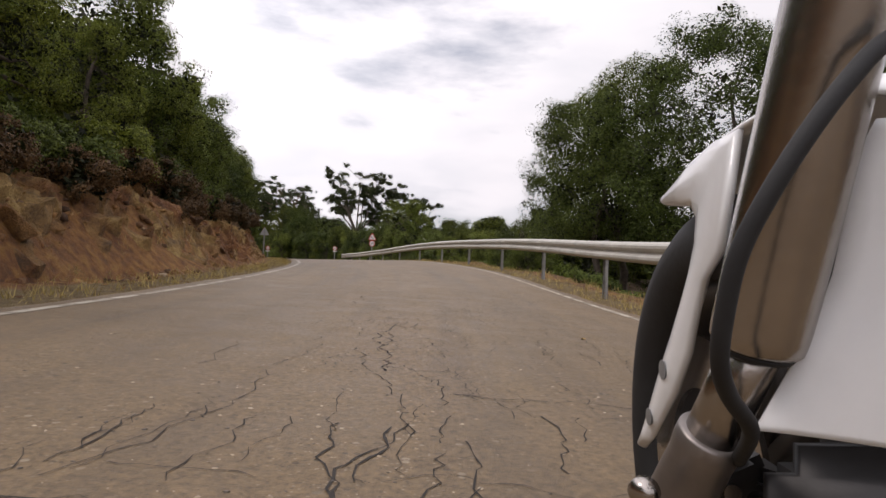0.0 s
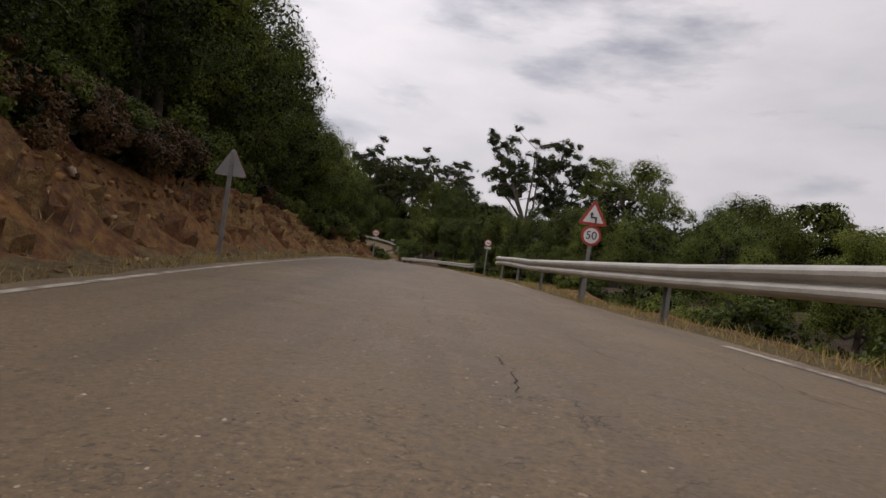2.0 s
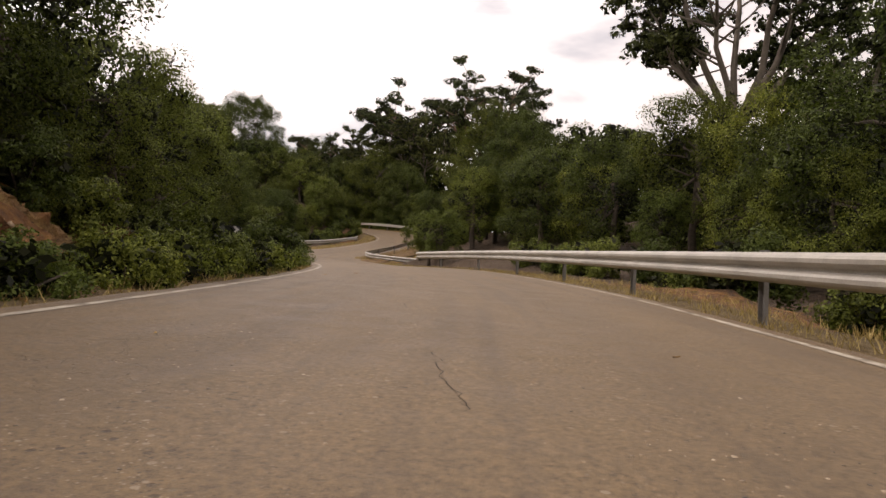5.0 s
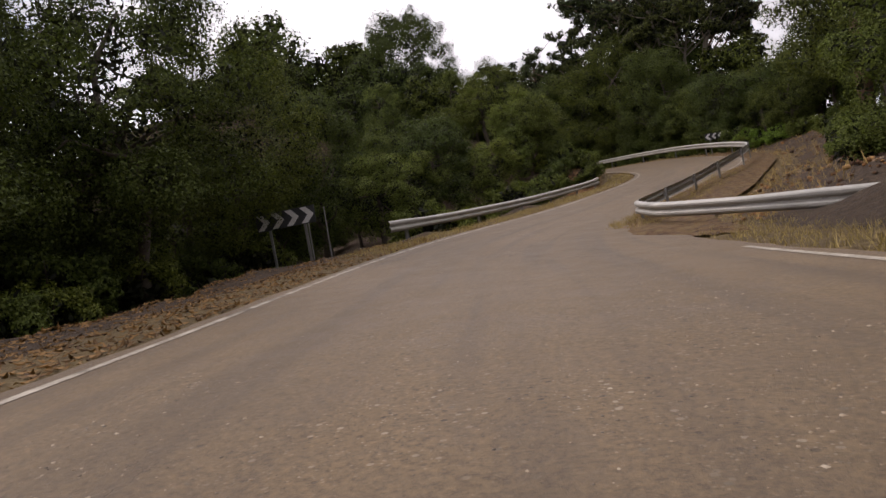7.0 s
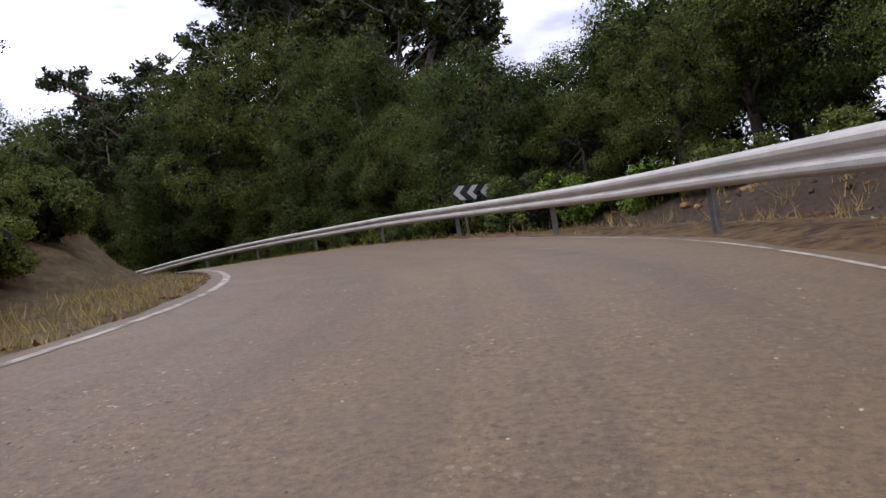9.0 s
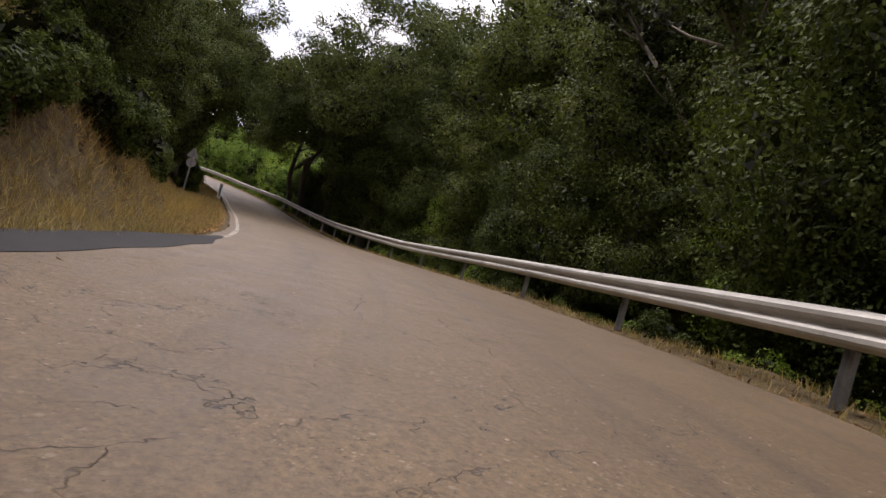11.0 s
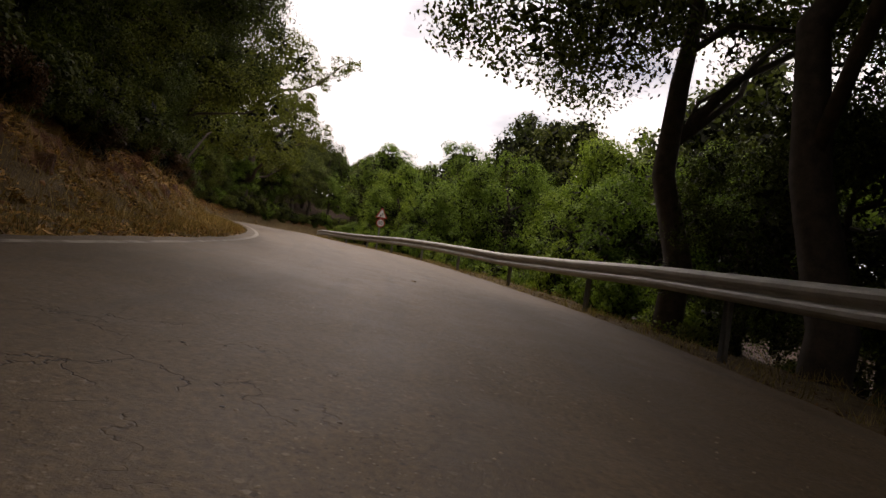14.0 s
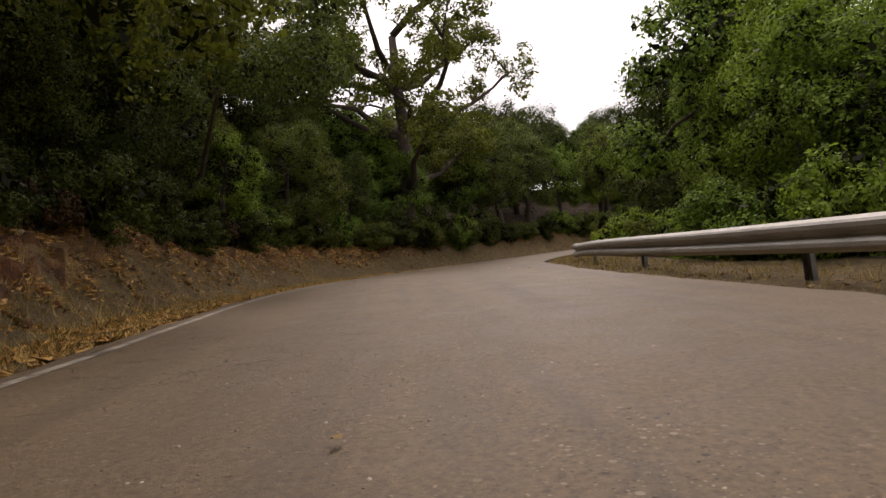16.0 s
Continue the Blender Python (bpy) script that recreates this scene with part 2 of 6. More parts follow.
def leaf_material(name, dark, light, trans=0.25):
    m, n, l, b = material(name)
    geo, info = n.new("ShaderNodeNewGeometry"), n.new("ShaderNodeObjectInfo")
    col = ramp(n, l, geo.outputs["Random Per Island"], [(0.0, dark), (0.6, light), (1.0, tuple(c * 1.35 for c in light))])
    tint = ramp(n, l, info.outputs["Random"], [(0.0, (0.72, 0.78, 0.7)), (0.5, (1.0, 1.0, 0.95)), (1.0, (1.25, 1.15, 0.85))])
    col = mix(n, l, 1.0, col, tint, "MULTIPLY")
    l.new(col, b.inputs["Base Color"])
    b.inputs["Roughness"].default_value = 0.6
    b.inputs["Specular IOR Level"].default_value = 0.16
    tr = n.new("ShaderNodeBsdfTranslucent")
    l.new(mix(n, l, 1.0, col, (1.0, 1.05, 0.6), "MULTIPLY"), tr.inputs["Color"])
    ms = n.new("ShaderNodeMixShader")
    ms.inputs[0].default_value = trans
    l.new(b.outputs[0], ms.inputs[1])
    l.new(tr.outputs[0], ms.inputs[2])
    l.new(ms.outputs[0], n["Material Output"].inputs["Surface"])
    return m


def rock_material():
    m, n, l, b = material("rock")
    info, co = n.new("ShaderNodeObjectInfo"), n.new("ShaderNodeTexCoord").outputs["Object"]
    hue = ramp(n, l, info.outputs["Random"], [(0.0, (0.105, 0.055, 0.028)), (0.3, (0.25, 0.115, 0.036)), (0.6, (0.34, 0.19, 0.06)), (0.85, (0.20, 0.13, 0.075)), (1.0, (0.40, 0.30, 0.18))])
    seam = noise_tex(n, l, 5, 6, 0.7, co)
    grain = noise_tex(n, l, 40, 4, 0.7, co)
    col = mix(n, l, 0.8, hue, ramp(n, l, seam.outputs["Fac"], [(0.32, (0.25, 0.22, 0.2)), (0.5, (0.95, 0.95, 0.95)), (0.68, (1.5, 1.4, 1.2))]), "MULTIPLY")
    col = mix(n, l, 0.5, col, ramp(n, l, grain.outputs["Fac"], [(0.3, (0.6, 0.6, 0.6)), (0.7, (1.3, 1.3, 1.3))]), "MULTIPLY")
    l.new(col, b.inputs["Base Color"])
    b.inputs["Roughness"].default_value = 0.92
    bump(n, l, b, maths(n, l, "ADD", seam.outputs["Fac"], maths(n, l, "MULTIPLY", grain.outputs["Fac"], 0.3)), 1.0, 0.12)
    return m


def paint_line_material():
    m, n, l, b = material("road_paint")
    pos = n.new("ShaderNodeNewGeometry").outputs["Position"]
    wear, fine = noise_tex(n, l, 3.5, 5, 0.7, pos), noise_tex(n, l, 60, 3, 0.7, pos)
    k = maths(n, l, "ADD", wear.outputs["Fac"], maths(n, l, "MULTIPLY", fine.outputs["Fac"], 0.35))
    col = ramp(n, l, k, [(0.54, (0.13, 0.105, 0.077)), (0.69, (0.37, 0.325, 0.255)), (0.93, (0.56, 0.50, 0.41))])
    l.new(col, b.inputs["Base Color"])
    b.inputs["Roughness"].default_value = 0.7
    bump(n, l, b, fine.outputs["Fac"], 0.4, 0.004)
    return m


ASPHALT, GROUND, PAINT = asphalt_material(), ground_material(), paint_line_material()
TAR = simple_material("fresh_asphalt", (0.026, 0.024, 0.024), 0.92, vary=0.35, scale=3, grain=90, bumps=0.6)
GALV = simple_material("galvanised_steel", (0.43, 0.41, 0.365), 0.55, 0.3, vary=0.25, scale=2.5, grain=40)
POST_STEEL = simple_material("post_steel", (0.26, 0.25, 0.235), 0.6, 0.5, vary=0.3, scale=5, grain=40)
BARK = simple_material("bark", (0.085, 0.066, 0.05), 0.95, vary=0.5, scale=7, grain=35, bumps=0.9)
BARK_PALE = simple_material("eucalyptus_bark", (0.21, 0.175, 0.14), 0.9, vary=0.45, scale=2.5, grain=20, bumps=0.6)
BARK_RED = simple_material("shedding_bark", (0.20, 0.125, 0.085), 0.9, vary=0.5, scale=3, grain=20, bumps=0.7)
LEAF_OAK = leaf_material("oak_leaf", (0.020, 0.029, 0.007), (0.088, 0.112, 0.026), 0.25)
LEAF_OLIVE = leaf_material("olive_leaf", (0.034, 0.047, 0.011), (0.145, 0.176, 0.044), 0.34)
LEAF_BRIGHT = leaf_material("bright_leaf", (0.050, 0.090, 0.014), (0.225, 0.325, 0.062), 0.42)
LEAF_EUC = leaf_material("eucalyptus_leaf", (0.026, 0.034, 0.012), (0.092, 0.110, 0.042), 0.25)
# near-black: the shade inside the crowns is put into this leaf colour
LEAF_SHADE = leaf_material("shaded_inner_leaf", (0.006, 0.007, 0.003), (0.016, 0.019, 0.007), 0.1)
LEAF_DEAD = leaf_material("dead_leaf", (0.13, 0.07, 0.026), (0.48, 0.30, 0.115), 0.1)
LEAF_BROWN = leaf_material("brown_leaf", (0.06, 0.03, 0.013), (0.27, 0.15, 0.06), 0.1)
LEAF_TWIG = leaf_material("dry_twig", (0.030, 0.018, 0.010), (0.105, 0.062, 0.032), 0.1)
STRAW = leaf_material("straw", (0.22, 0.15, 0.055), (0.46, 0.34, 0.15), 0.2)
ROCK = rock_material()
WHITE = simple_material("sign_white", (0.70, 0.68, 0.65), 0.45, vary=0.08)
RED = simple_material("sign_red", (0.42, 0.045, 0.03), 0.45, vary=0.15)
BLACK = simple_material("sign_black", (0.02, 0.02, 0.02), 0.5, vary=0.2)
GREY_BACK = simple_material("sign_back", (0.30, 0.29, 0.275), 0.55, 0.3, vary=0.2, scale=4)
CHEVRON_DARK = simple_material("chevron_dark", (0.045, 0.045, 0.047), 0.6, vary=0.2)
POST_WHITE = simple_material("delineator_white", (0.55, 0.55, 0.53), 0.5, vary=0.15)

# ---- helpers of the build ----


def part(name, bm, mat, parent=None, label="", smooth=False):
    me = bpy.data.meshes.new(name)
    bm.to_mesh(me)
    bm.free()
    return part_mesh(name, me, mat, parent, label, smooth)


def part_mesh(name, me, mat, parent=None, label="", smooth=False):
    if smooth:
        me.shade_smooth()
    if mat:
        me.materials.append(mat)
    ob = new(name, me)
    if parent:
        ob.parent = parent
    if label:
        tagged(ob, label)
    return ob


def thing(name, label, category, m=None, group="", kind=""):
    ob = new(name)
    ob.empty_display_size = 0.2
    if m is not None:
        ob.matrix_basis = m
    return tagged(ob, label, category, group, kind)


def add_box(bm, centre, size, bevel=0.0, m=None):
    r = bmesh.ops.create_cube(bm, size=1.0, matrix=Matrix.Translation(centre) @ Matrix.Diagonal((*size, 1)))
    vs = r["verts"]
    if bevel:
        es = list({e for v in vs for e in v.link_edges})
        vs = bmesh.ops.bevel(bm, geom=es, offset=bevel, segments=2, affect="EDGES")["verts"]
    if m is not None:
        bmesh.ops.transform(bm, matrix=m, verts=list({v for v in vs}))
    return vs


def tube(bm, pts, radii, sides=8, cap=True):
    """A tube along points with a radius at each."""
    rings = []
    pts = [Vector(p) for p in pts]
    for i, p in enumerate(pts):
        d = (pts[min(i + 1, len(pts) - 1)] - pts[max(i - 1, 0)]).normalized()
        a = d.orthogonal() if i == 0 else (a - d * a.dot(d))
        a = a.normalized()
        c = d.cross(a)
        rings.append([bm.verts.new(p + float(radii[i]) * (math.cos(k * math.tau / sides) * a + math.sin(k * math.tau / sides) * c)) for k in range(sides)])
    for r0, r1 in zip(rings, rings[1:]):
        for k in range(sides):
            bm.faces.new((r0[k], r0[(k + 1) % sides], r1[(k + 1) % sides], r1[k]))
    if cap:
        bm.faces.new(rings[0][::-1])
        bm.faces.new(rings[-1])


def mesh_of(name, verts, faces):
    me = bpy.data.meshes.new(name)
    me.from_pydata(verts.tolist() if hasattr(verts, "tolist") else verts, [], faces.tolist() if hasattr(faces, "tolist") else faces)
    return me


# ---- the road's line ----
ROAD_XYZ = [
    (1.3, -36.0, -1.49),
    (0.9, -25.5, -1.24),
    (0.5, -15.0, -0.99),
    (-0.0, -3.8, -0.73),
    (-0.4, 7.4, -0.38),
    (-1.6, 18.5, 0.17),
    (-4.2, 29.4, 0.57),
    (-7.6, 40.1, 0.69),
    (-10.5, 50.9, 0.76),
    (-13.3, 61.8, 0.61),
    (-16.6, 72.5, 0.53),
    (-20.2, 83.1, 0.48),
    (-25.4, 92.9, 0.38),
    (-32.4, 101.7, 0.24),
    (-38.2, 111.3, 0.33),
    (-40.1, 122.4, 0.81),
    (-42.2, 133.4, 1.79),
    (-49.1, 142.1, 2.82),
    (-58.5, 148.1, 3.33),
    (-69.0, 152.1, 3.18),
    (-80.1, 154.1, 2.90),
    (-91.2, 155.4, 2.75),
    (-102.3, 156.3, 2.96),
    (-113.6, 155.9, 3.49),
    (-124.5, 153.2, 4.08),
    (-135.1, 149.4, 4.62),
    (-143.8, 145.9, 5.08),
    (-153.6, 144.2, 5.38),
    (-163.2, 146.7, 5.68),
    (-171.0, 152.8, 5.98),
    (-175.6, 161.6, 6.28),
    (-176.3, 171.5, 6.58),
]
ROAD_BANK = [1.9, 1.9, 1.9, 2.1, 1.3, -1.3, -2.1, -0.5, 0.9, 1.6, 1.9, 1.4, 0.9, 2.5, 5.0, 4.5, 1.8, -1.4, -3.6, -3.6, -1.0, 2.5, 4.5, 3.2, 1.5, 1.6, 1.4, 1.5, 1.5, 1.5, 1.5, 1.5]

HALF = 2.85


def smooth_line(rows, step):
    """Catmull-Rom through rows, then even steps along the ground."""
    rows = np.array(rows, float)
    ext = np.vstack([2 * rows[0] - rows[1], rows, 2 * rows[-1] - rows[-2]])
    out = []
    for i in range(1, len(ext) - 2):
        a, b, c, d = ext[i - 1 : i + 3]
        for u in np.arange(0, 1, 0.05):
            out.append(0.5 * (2 * b + (c - a) * u + (2 * a - 5 * b + 4 * c - d) * u**2 + (3 * b - a - 3 * c + d) * u**3))
    out = np.array(out + [ext[-2]])
    run = np.r_[0, np.cumsum(np.hypot(*np.diff(out[:, :2], axis=0).T))]
    at = np.arange(0, run[-1], step)
    return at, np.stack([np.interp(at, run, out[:, k]) for k in range(out.shape[1])], 1)


S, LINE = smooth_line([(*p, b) for p, b in zip(ROAD_XYZ, ROAD_BANK)], 0.5)
S = S - 36.0
CENTRE, BANK = LINE[:, :3], np.tan(np.radians(LINE[:, 3]))
TANGENT = np.gradient(CENTRE[:, :2], axis=0)
TANGENT /= np.linalg.norm(TANGENT, axis=1)[:, None]
LEFT = np.stack([-TANGENT[:, 1], TANGENT[:, 0]], 1)


def road_frame(s):
    """Centre, left way, bank and heading of the road at s metres."""
    c = np.array([np.interp(s, S, CENTRE[:, k]) for k in range(3)])
    lw = np.array([np.interp(s, S, LEFT[:, k]) for k in range(2)])
    lw /= np.linalg.norm(lw)
    return c, lw, float(np.interp(s, S, BANK)), math.atan2(-lw[0], lw[1]) 


def on_road(s, lat):
    c, lw, b, _ = road_frame(s)
    return Vector((c[0] + lw[0] * lat, c[1] + lw[1] * lat, c[2] + b * lat))


def heading(s):
    """Degrees by which the road's direction is turned from +y to the left."""
    _, lw, _, _ = road_frame(s)
    return math.degrees(math.atan2(-lw[1], -lw[0]))


# cross-section beside the road: s, flat verge, rise, width of the rise, slope beyond
LEFT_SIDE = np.array([(-40, 0.9, 1.4, 1.1, 0.3), (30, 1.0, 1.3, 1.1, 0.3), (45, 0.8, 1.4, 1.1, 0.3), (60, 1.3, 1.0, 1.6, 0.3), (80, 0.9, 1.1, 1.4, 0.25),
                      (95, 3.0, 0.5, 2.5, 0.12), (116, 2.2, -0.5, 4.0, 0.0), (124, 1.2, -0.5, 3.0, -0.06), (134, 1.2, -0.3, 2.5, 0.0), (143, 1.0, 0.7, 1.3, 0.2), (150, 0.9, 1.4, 1.5, 0.35), (158, 0.9, 2.2, 2.4, 0.45), (167, 1.2, 2.7, 2.8, 0.45)])
LEFT_SIDE = np.vstack([LEFT_SIDE, [(180, 1.3, 2.6, 2.6, 0.4), (190, 1.6, 1.6, 2.4, 0.3), (197, 2.2, 0.5, 2.0, 0.2), (206, 1.3, 1.1, 2.2, 0.35), (216, 1.0, 1.5, 2.3, 0.35), (228, 1.0, 1.75, 2.4, 0.35), (240, 1.0, 1.6, 1.9, 0.35), (255, 1.1, 1.2, 1.0, 0.4), (330, 0.9, 1.0, 1.0, 0.35)]])
RIGHT_SIDE = np.array([(-40, 1.1, -1.3, 2.0, -0.12), (48, 1.3, -0.9, 2.0, -0.1), (58, 2.5, 0.2, 3.0, 0.02), (68, 2.2, 0.0, 3.0, 0.0), (78, 1.2, -0.8, 2.0, -0.08), (100, 1.6, 0.3, 2.0, 0.02),
                       (120, 1.8, 0.8, 2.0, 0.1), (140, 2.0, 0.9, 2.5, 0.15), (152, 1.4, 0.0, 2.0, 0.0), (162, 1.1, -1.0, 2.0, -0.12), (232, 1.1, -1.0, 2.0, -0.1), (252, 2.6, 0.1, 3.0, 0.05), (330, 2.6, 0.1, 3.0, 0.05)])


def road_coords(x, y):
    """For arrays of places: s, lateral (left is positive), road height there."""
    x, y = np.asarray(x, float).ravel(), np.asarray(y, float).ravel()
    near = np.empty(len(x), int)
    sub = CENTRE[::2, :2]
    for k in range(0, len(x), 4000):
        d = (x[k : k + 4000, None] - sub[None, :, 0]) ** 2 + (y[k : k + 4000, None] - sub[None, :, 1]) ** 2
        near[k : k + 4000] = d.argmin(1) * 2
    lat = (x - CENTRE[near, 0]) * LEFT[near, 0] + (y - CENTRE[near, 1]) * LEFT[near, 1]
    far = np.hypot(x - CENTRE[near, 0], y - CENTRE[near, 1])
    lat = np.where(lat >= 0, 1, -1) * far
    return S[near], lat, CENTRE[near, 2], BANK[near]


def wobble(x, y, k, seed):
    return np.sin(x * k + seed) * np.cos(y * k * 1.13 + seed * 1.7) + 0.5 * np.sin(x * k * 2.3 + y * k * 1.9 + seed * 2.1)


def ground_height(x, y):
    s, lat, z, b = road_coords(x, y)
    x, y = np.asarray(x, float).ravel(), np.asarray(y, float).ravel()
    out = np.empty(len(s))
    for side, rows in ((1, LEFT_SIDE), (-1, RIGHT_SIDE)):
        pick = (lat >= 0) if side > 0 else (lat < 0)
        verge, rise, wide, beyond = (np.interp(s[pick], rows[:, 0], rows[:, k]) for k in range(1, 5))
        d = np.abs(lat[pick])
        out_d = d - HALF - 0.1
        edge = z[pick] + b[pick] * side * np.minimum(d, HALF + 1.0)
        u = np.clip((out_d - verge) / wide, 0, 1)
        h = edge - 0.03 + rise * (u * u * (3 - 2 * u))
        more = np.clip(out_d - verge - wide, 0, None)
        h = h + beyond * 28 * (1 - np.exp(-more / 28))
        rough = np.clip((out_d - verge * 0.6) / 1.5, 0, 1)
        wx, wy = x[pick], y[pick]
        h = h + rough * (0.10 * wobble(wx, wy, 1.7, 3.0) + 0.16 * wobble(wx, wy, 0.6, 1.0))
        # far from the road the land levels out
        away = np.clip((d - 22) / 34, 0, 1)
        away = away * away * (3 - 2 * away)
        h = h * (1 - away) + away * ((2.6 if side > 0 else 0.0) + 1.2 * wobble(wx, wy, 0.05, 2.0) + 0.4 * wobble(wx, wy, 0.17, 5.0))
        out[pick] = np.where(d < HALF + 0.05, z[pick] + b[pick] * side * d - 0.10, h)
    return out


def ground_at(x, y):
    return float(ground_height([x], [y])[0])


# ---- ground: one sheet to the horizon ----
def axis(lo, hi, step):
    far = np.array([6, 14, 26, 45, 75, 120, 200, 340, 600, 1100, 1900, 2800], float)
    return np.r_[lo - far[::-1], np.arange(lo, hi, step), hi + far]


gx, gy = axis(-192, 34, 0.55), axis(-34, 186, 0.55)
GX, GY = np.meshgrid(gx, gy)
gz = ground_height(GX, GY)
gs, glat, _, _ = road_coords(GX, GY)
edge_far = np.clip((np.maximum(np.abs(GX.ravel() + 79) - 113, np.abs(GY.ravel() - 76) - 110)) / 300, 0, 1)
gz = gz * (1 - edge_far) + edge_far * -4.0
nx, ny = len(gx), len(gy)
ii = (np.arange(ny - 1)[:, None] * nx + np.arange(nx - 1)[None]).ravel()
me = mesh_of("ground", np.stack([GX.ravel(), GY.ravel(), gz], 1), np.stack([ii, ii + 1, ii + nx + 1, ii + nx], 1))
red_w = np.interp(gs, [-40, 88, 96, 128, 138, 160, 330], [1, 1, 0.3, 0.25, 0.6, 0.5, 0.7]) * np.clip(1.25 - (np.abs(glat) - 3.5) / 6, 0, 1) * np.where(glat > 0, 1, 0.55)
dry_w = np.clip(1.35 - np.abs(np.abs(glat) - 3.3) / np.interp(gs, [-40, 50, 62, 78, 100, 128, 140, 160, 205, 215, 240, 256], [0.4, 0.5, 1.8, 0.7, 1.0, 1.1, 1.5, 2.6, 2.6, 2.2, 2.1, 1.8]), 0, 1)
for nm, w in (("red_earth", red_w), ("dry_grass", dry_w)):
    at = me.attributes.new(nm, "FLOAT", "POINT")
    at.data.foreach_set("value", np.clip(w, 0, 1).astype(np.float32))
tagged(part_mesh("ground", me, GROUND, smooth=True), "dry earth verge, cut bank and forest floor", "ground", kind="structure")


# ---- road ----
def ribbon(name, s0, s1, lat0, lat1, lift, mat, label, category, thick=0.0, cols=1, jitter=0.0, step=0.5):
    ss = np.arange(s0, s1 + 1e-6, step)
    verts, faces = [], []
    ends = (lambda s: (lat0(s), lat1(s))) if callable(lat0) else (lambda s: (lat0, lat1))
    lats = np.linspace(*ends(s0), cols + 1)
    rnd = random.Random(int(s0 * 7 + lats[0] * 31))
    for s in ss:
        lats = np.linspace(*ends(s), cols + 1)
        for k, la in enumerate(lats):
            j = jitter * rnd.uniform(-1, 1) if k in (0, cols) else 0
            p = on_road(s, la + j)
            verts.append((p.x, p.y, p.z + lift))
        if thick:
            for la in (lats[0], lats[-1]):
                p = on_road(s, la)
                verts.append((p.x, p.y, p.z + lift - thick))
    w = cols + 1 + (2 if thick else 0)
    for i in range(len(ss) - 1):
        for k in range(cols):
            a = i * w + k
            faces.append((a, a + w, a + w + 1, a + 1))
        if thick:
            a = i * w
            faces.append((a + w, a, a + cols + 1, a + w + cols + 1))
            faces.append((a + cols, a + w + cols, a + w + cols + 2, a + cols + 2))
    me = mesh_of(name, verts, faces)
    if cols > 1:
        at = me.attributes.new("across", "FLOAT", "POINT")
        row_of = np.r_[lats, (lats[0], lats[-1])] if thick else lats
        at.data.foreach_set("value", np.tile(row_of, len(ss)).astype(np.float32))
        at = me.attributes.new("along", "FLOAT", "POINT")
        at.data.foreach_set("value", np.repeat(ss, len(row_of)).astype(np.float32))
    return tagged(part_mesh(name, me, mat), label, category, kind="structure")


S_MAX = float(S[-1]) - 0.5
ribbon("road", -35, S_MAX, HALF, -HALF, 0.0, ASPHALT, "weathered grey-brown asphalt country road with hairline cracks", "road", thick=0.12, cols=16, jitter=0.05)
ribbon("edge_line", -35, 158, 2.66, 2.57, 0.004, PAINT, "worn white painted edge line on asphalt", "road line", step=0.75, jitter=0.008)
ribbon("edge_line", 176.2, S_MAX, 2.66, 2.57, 0.004, PAINT, "worn white painted edge line on asphalt", "road line", step=0.75, jitter=0.008)
ribbon("edge_line", -35, 36, -2.57, -2.66, 0.004, PAINT, "worn white painted edge line on asphalt", "road line", step=0.75, jitter=0.008)
ribbon("edge_line", 46, 112, -2.57, -2.66, 0.004, PAINT, "worn white painted edge line on asphalt", "road line", step=0.75, jitter=0.008)


def inner_edge(s, ragged=1.0):
    """Where the earth of the inner bank creeps over the asphalt."""
    return float(np.interp(s, [115.5, 117, 120, 122, 124, 127, 130, 134, 137, 142, 146, 150], [-2.95, -2.1, -1.9, -1.7, -1.5, -1.3, -1.35, -1.65, -2.05, -2.6, -2.8, -2.95])) + ragged * (0.04 * math.sin(s * 2.3) + 0.03 * math.sin(s * 5.1))


ribbon("edge_line", 130, 152, lambda s: inner_edge(s, 0) + 0.15, lambda s: inner_edge(s, 0) + 0.10, 0.004, PAINT, "worn white painted edge line on asphalt", "road line", step=0.75, jitter=0.01)
verts, faces = [], []
for s in np.arange(115.5, 150.01, 0.4):
    e = inner_edge(s)
    for k in range(9):
        la = e + (-3.75 - e) * k / 8
        p = on_road(s, la)
        verts.append((p.x, p.y, p.z - 0.012 + min(0.09, 0.05 * k * abs(e + 2.95)) + (0.012 * math.sin(s * 3.1 + k * 2.0) if k else 0)))
for i in range(len(verts) // 9 - 1):
    for k in range(8):
        a = i * 9 + k
        faces.append((a, a + 1, a + 10, a + 9))
me = mesh_of("earth_spill", verts, faces)
for nm, w in (("red_earth", 0.55), ("dry_grass", 0.5)):
    at = me.attributes.new(nm, "FLOAT", "POINT")
    at.data.foreach_set("value", np.full(len(verts), w, np.float32))
tagged(part_mesh("earth_spill", me, GROUND, smooth=True), "dry earth and straw spilled over the inner road edge", "verge", kind="structure")
ribbon("edge_line", 183, 214, -2.58, -2.68, 0.004, PAINT, "worn white painted edge line on asphalt", "road line", step=0.75, jitter=0.01)


# ---- guard rails ----
BEAM = [(-0.010, 0.155), (0.006, 0.150), (0.060, 0.125), (0.078, 0.100), (0.078, 0.062), (0.060, 0.038), (0.008, 0.018), (0.004, 0.0),
        (0.008, -0.018), (0.060, -0.038), (0.078, -0.062), (0.078, -0.100), (0.060, -0.125), (0.006, -0.150), (-0.010, -0.155)]


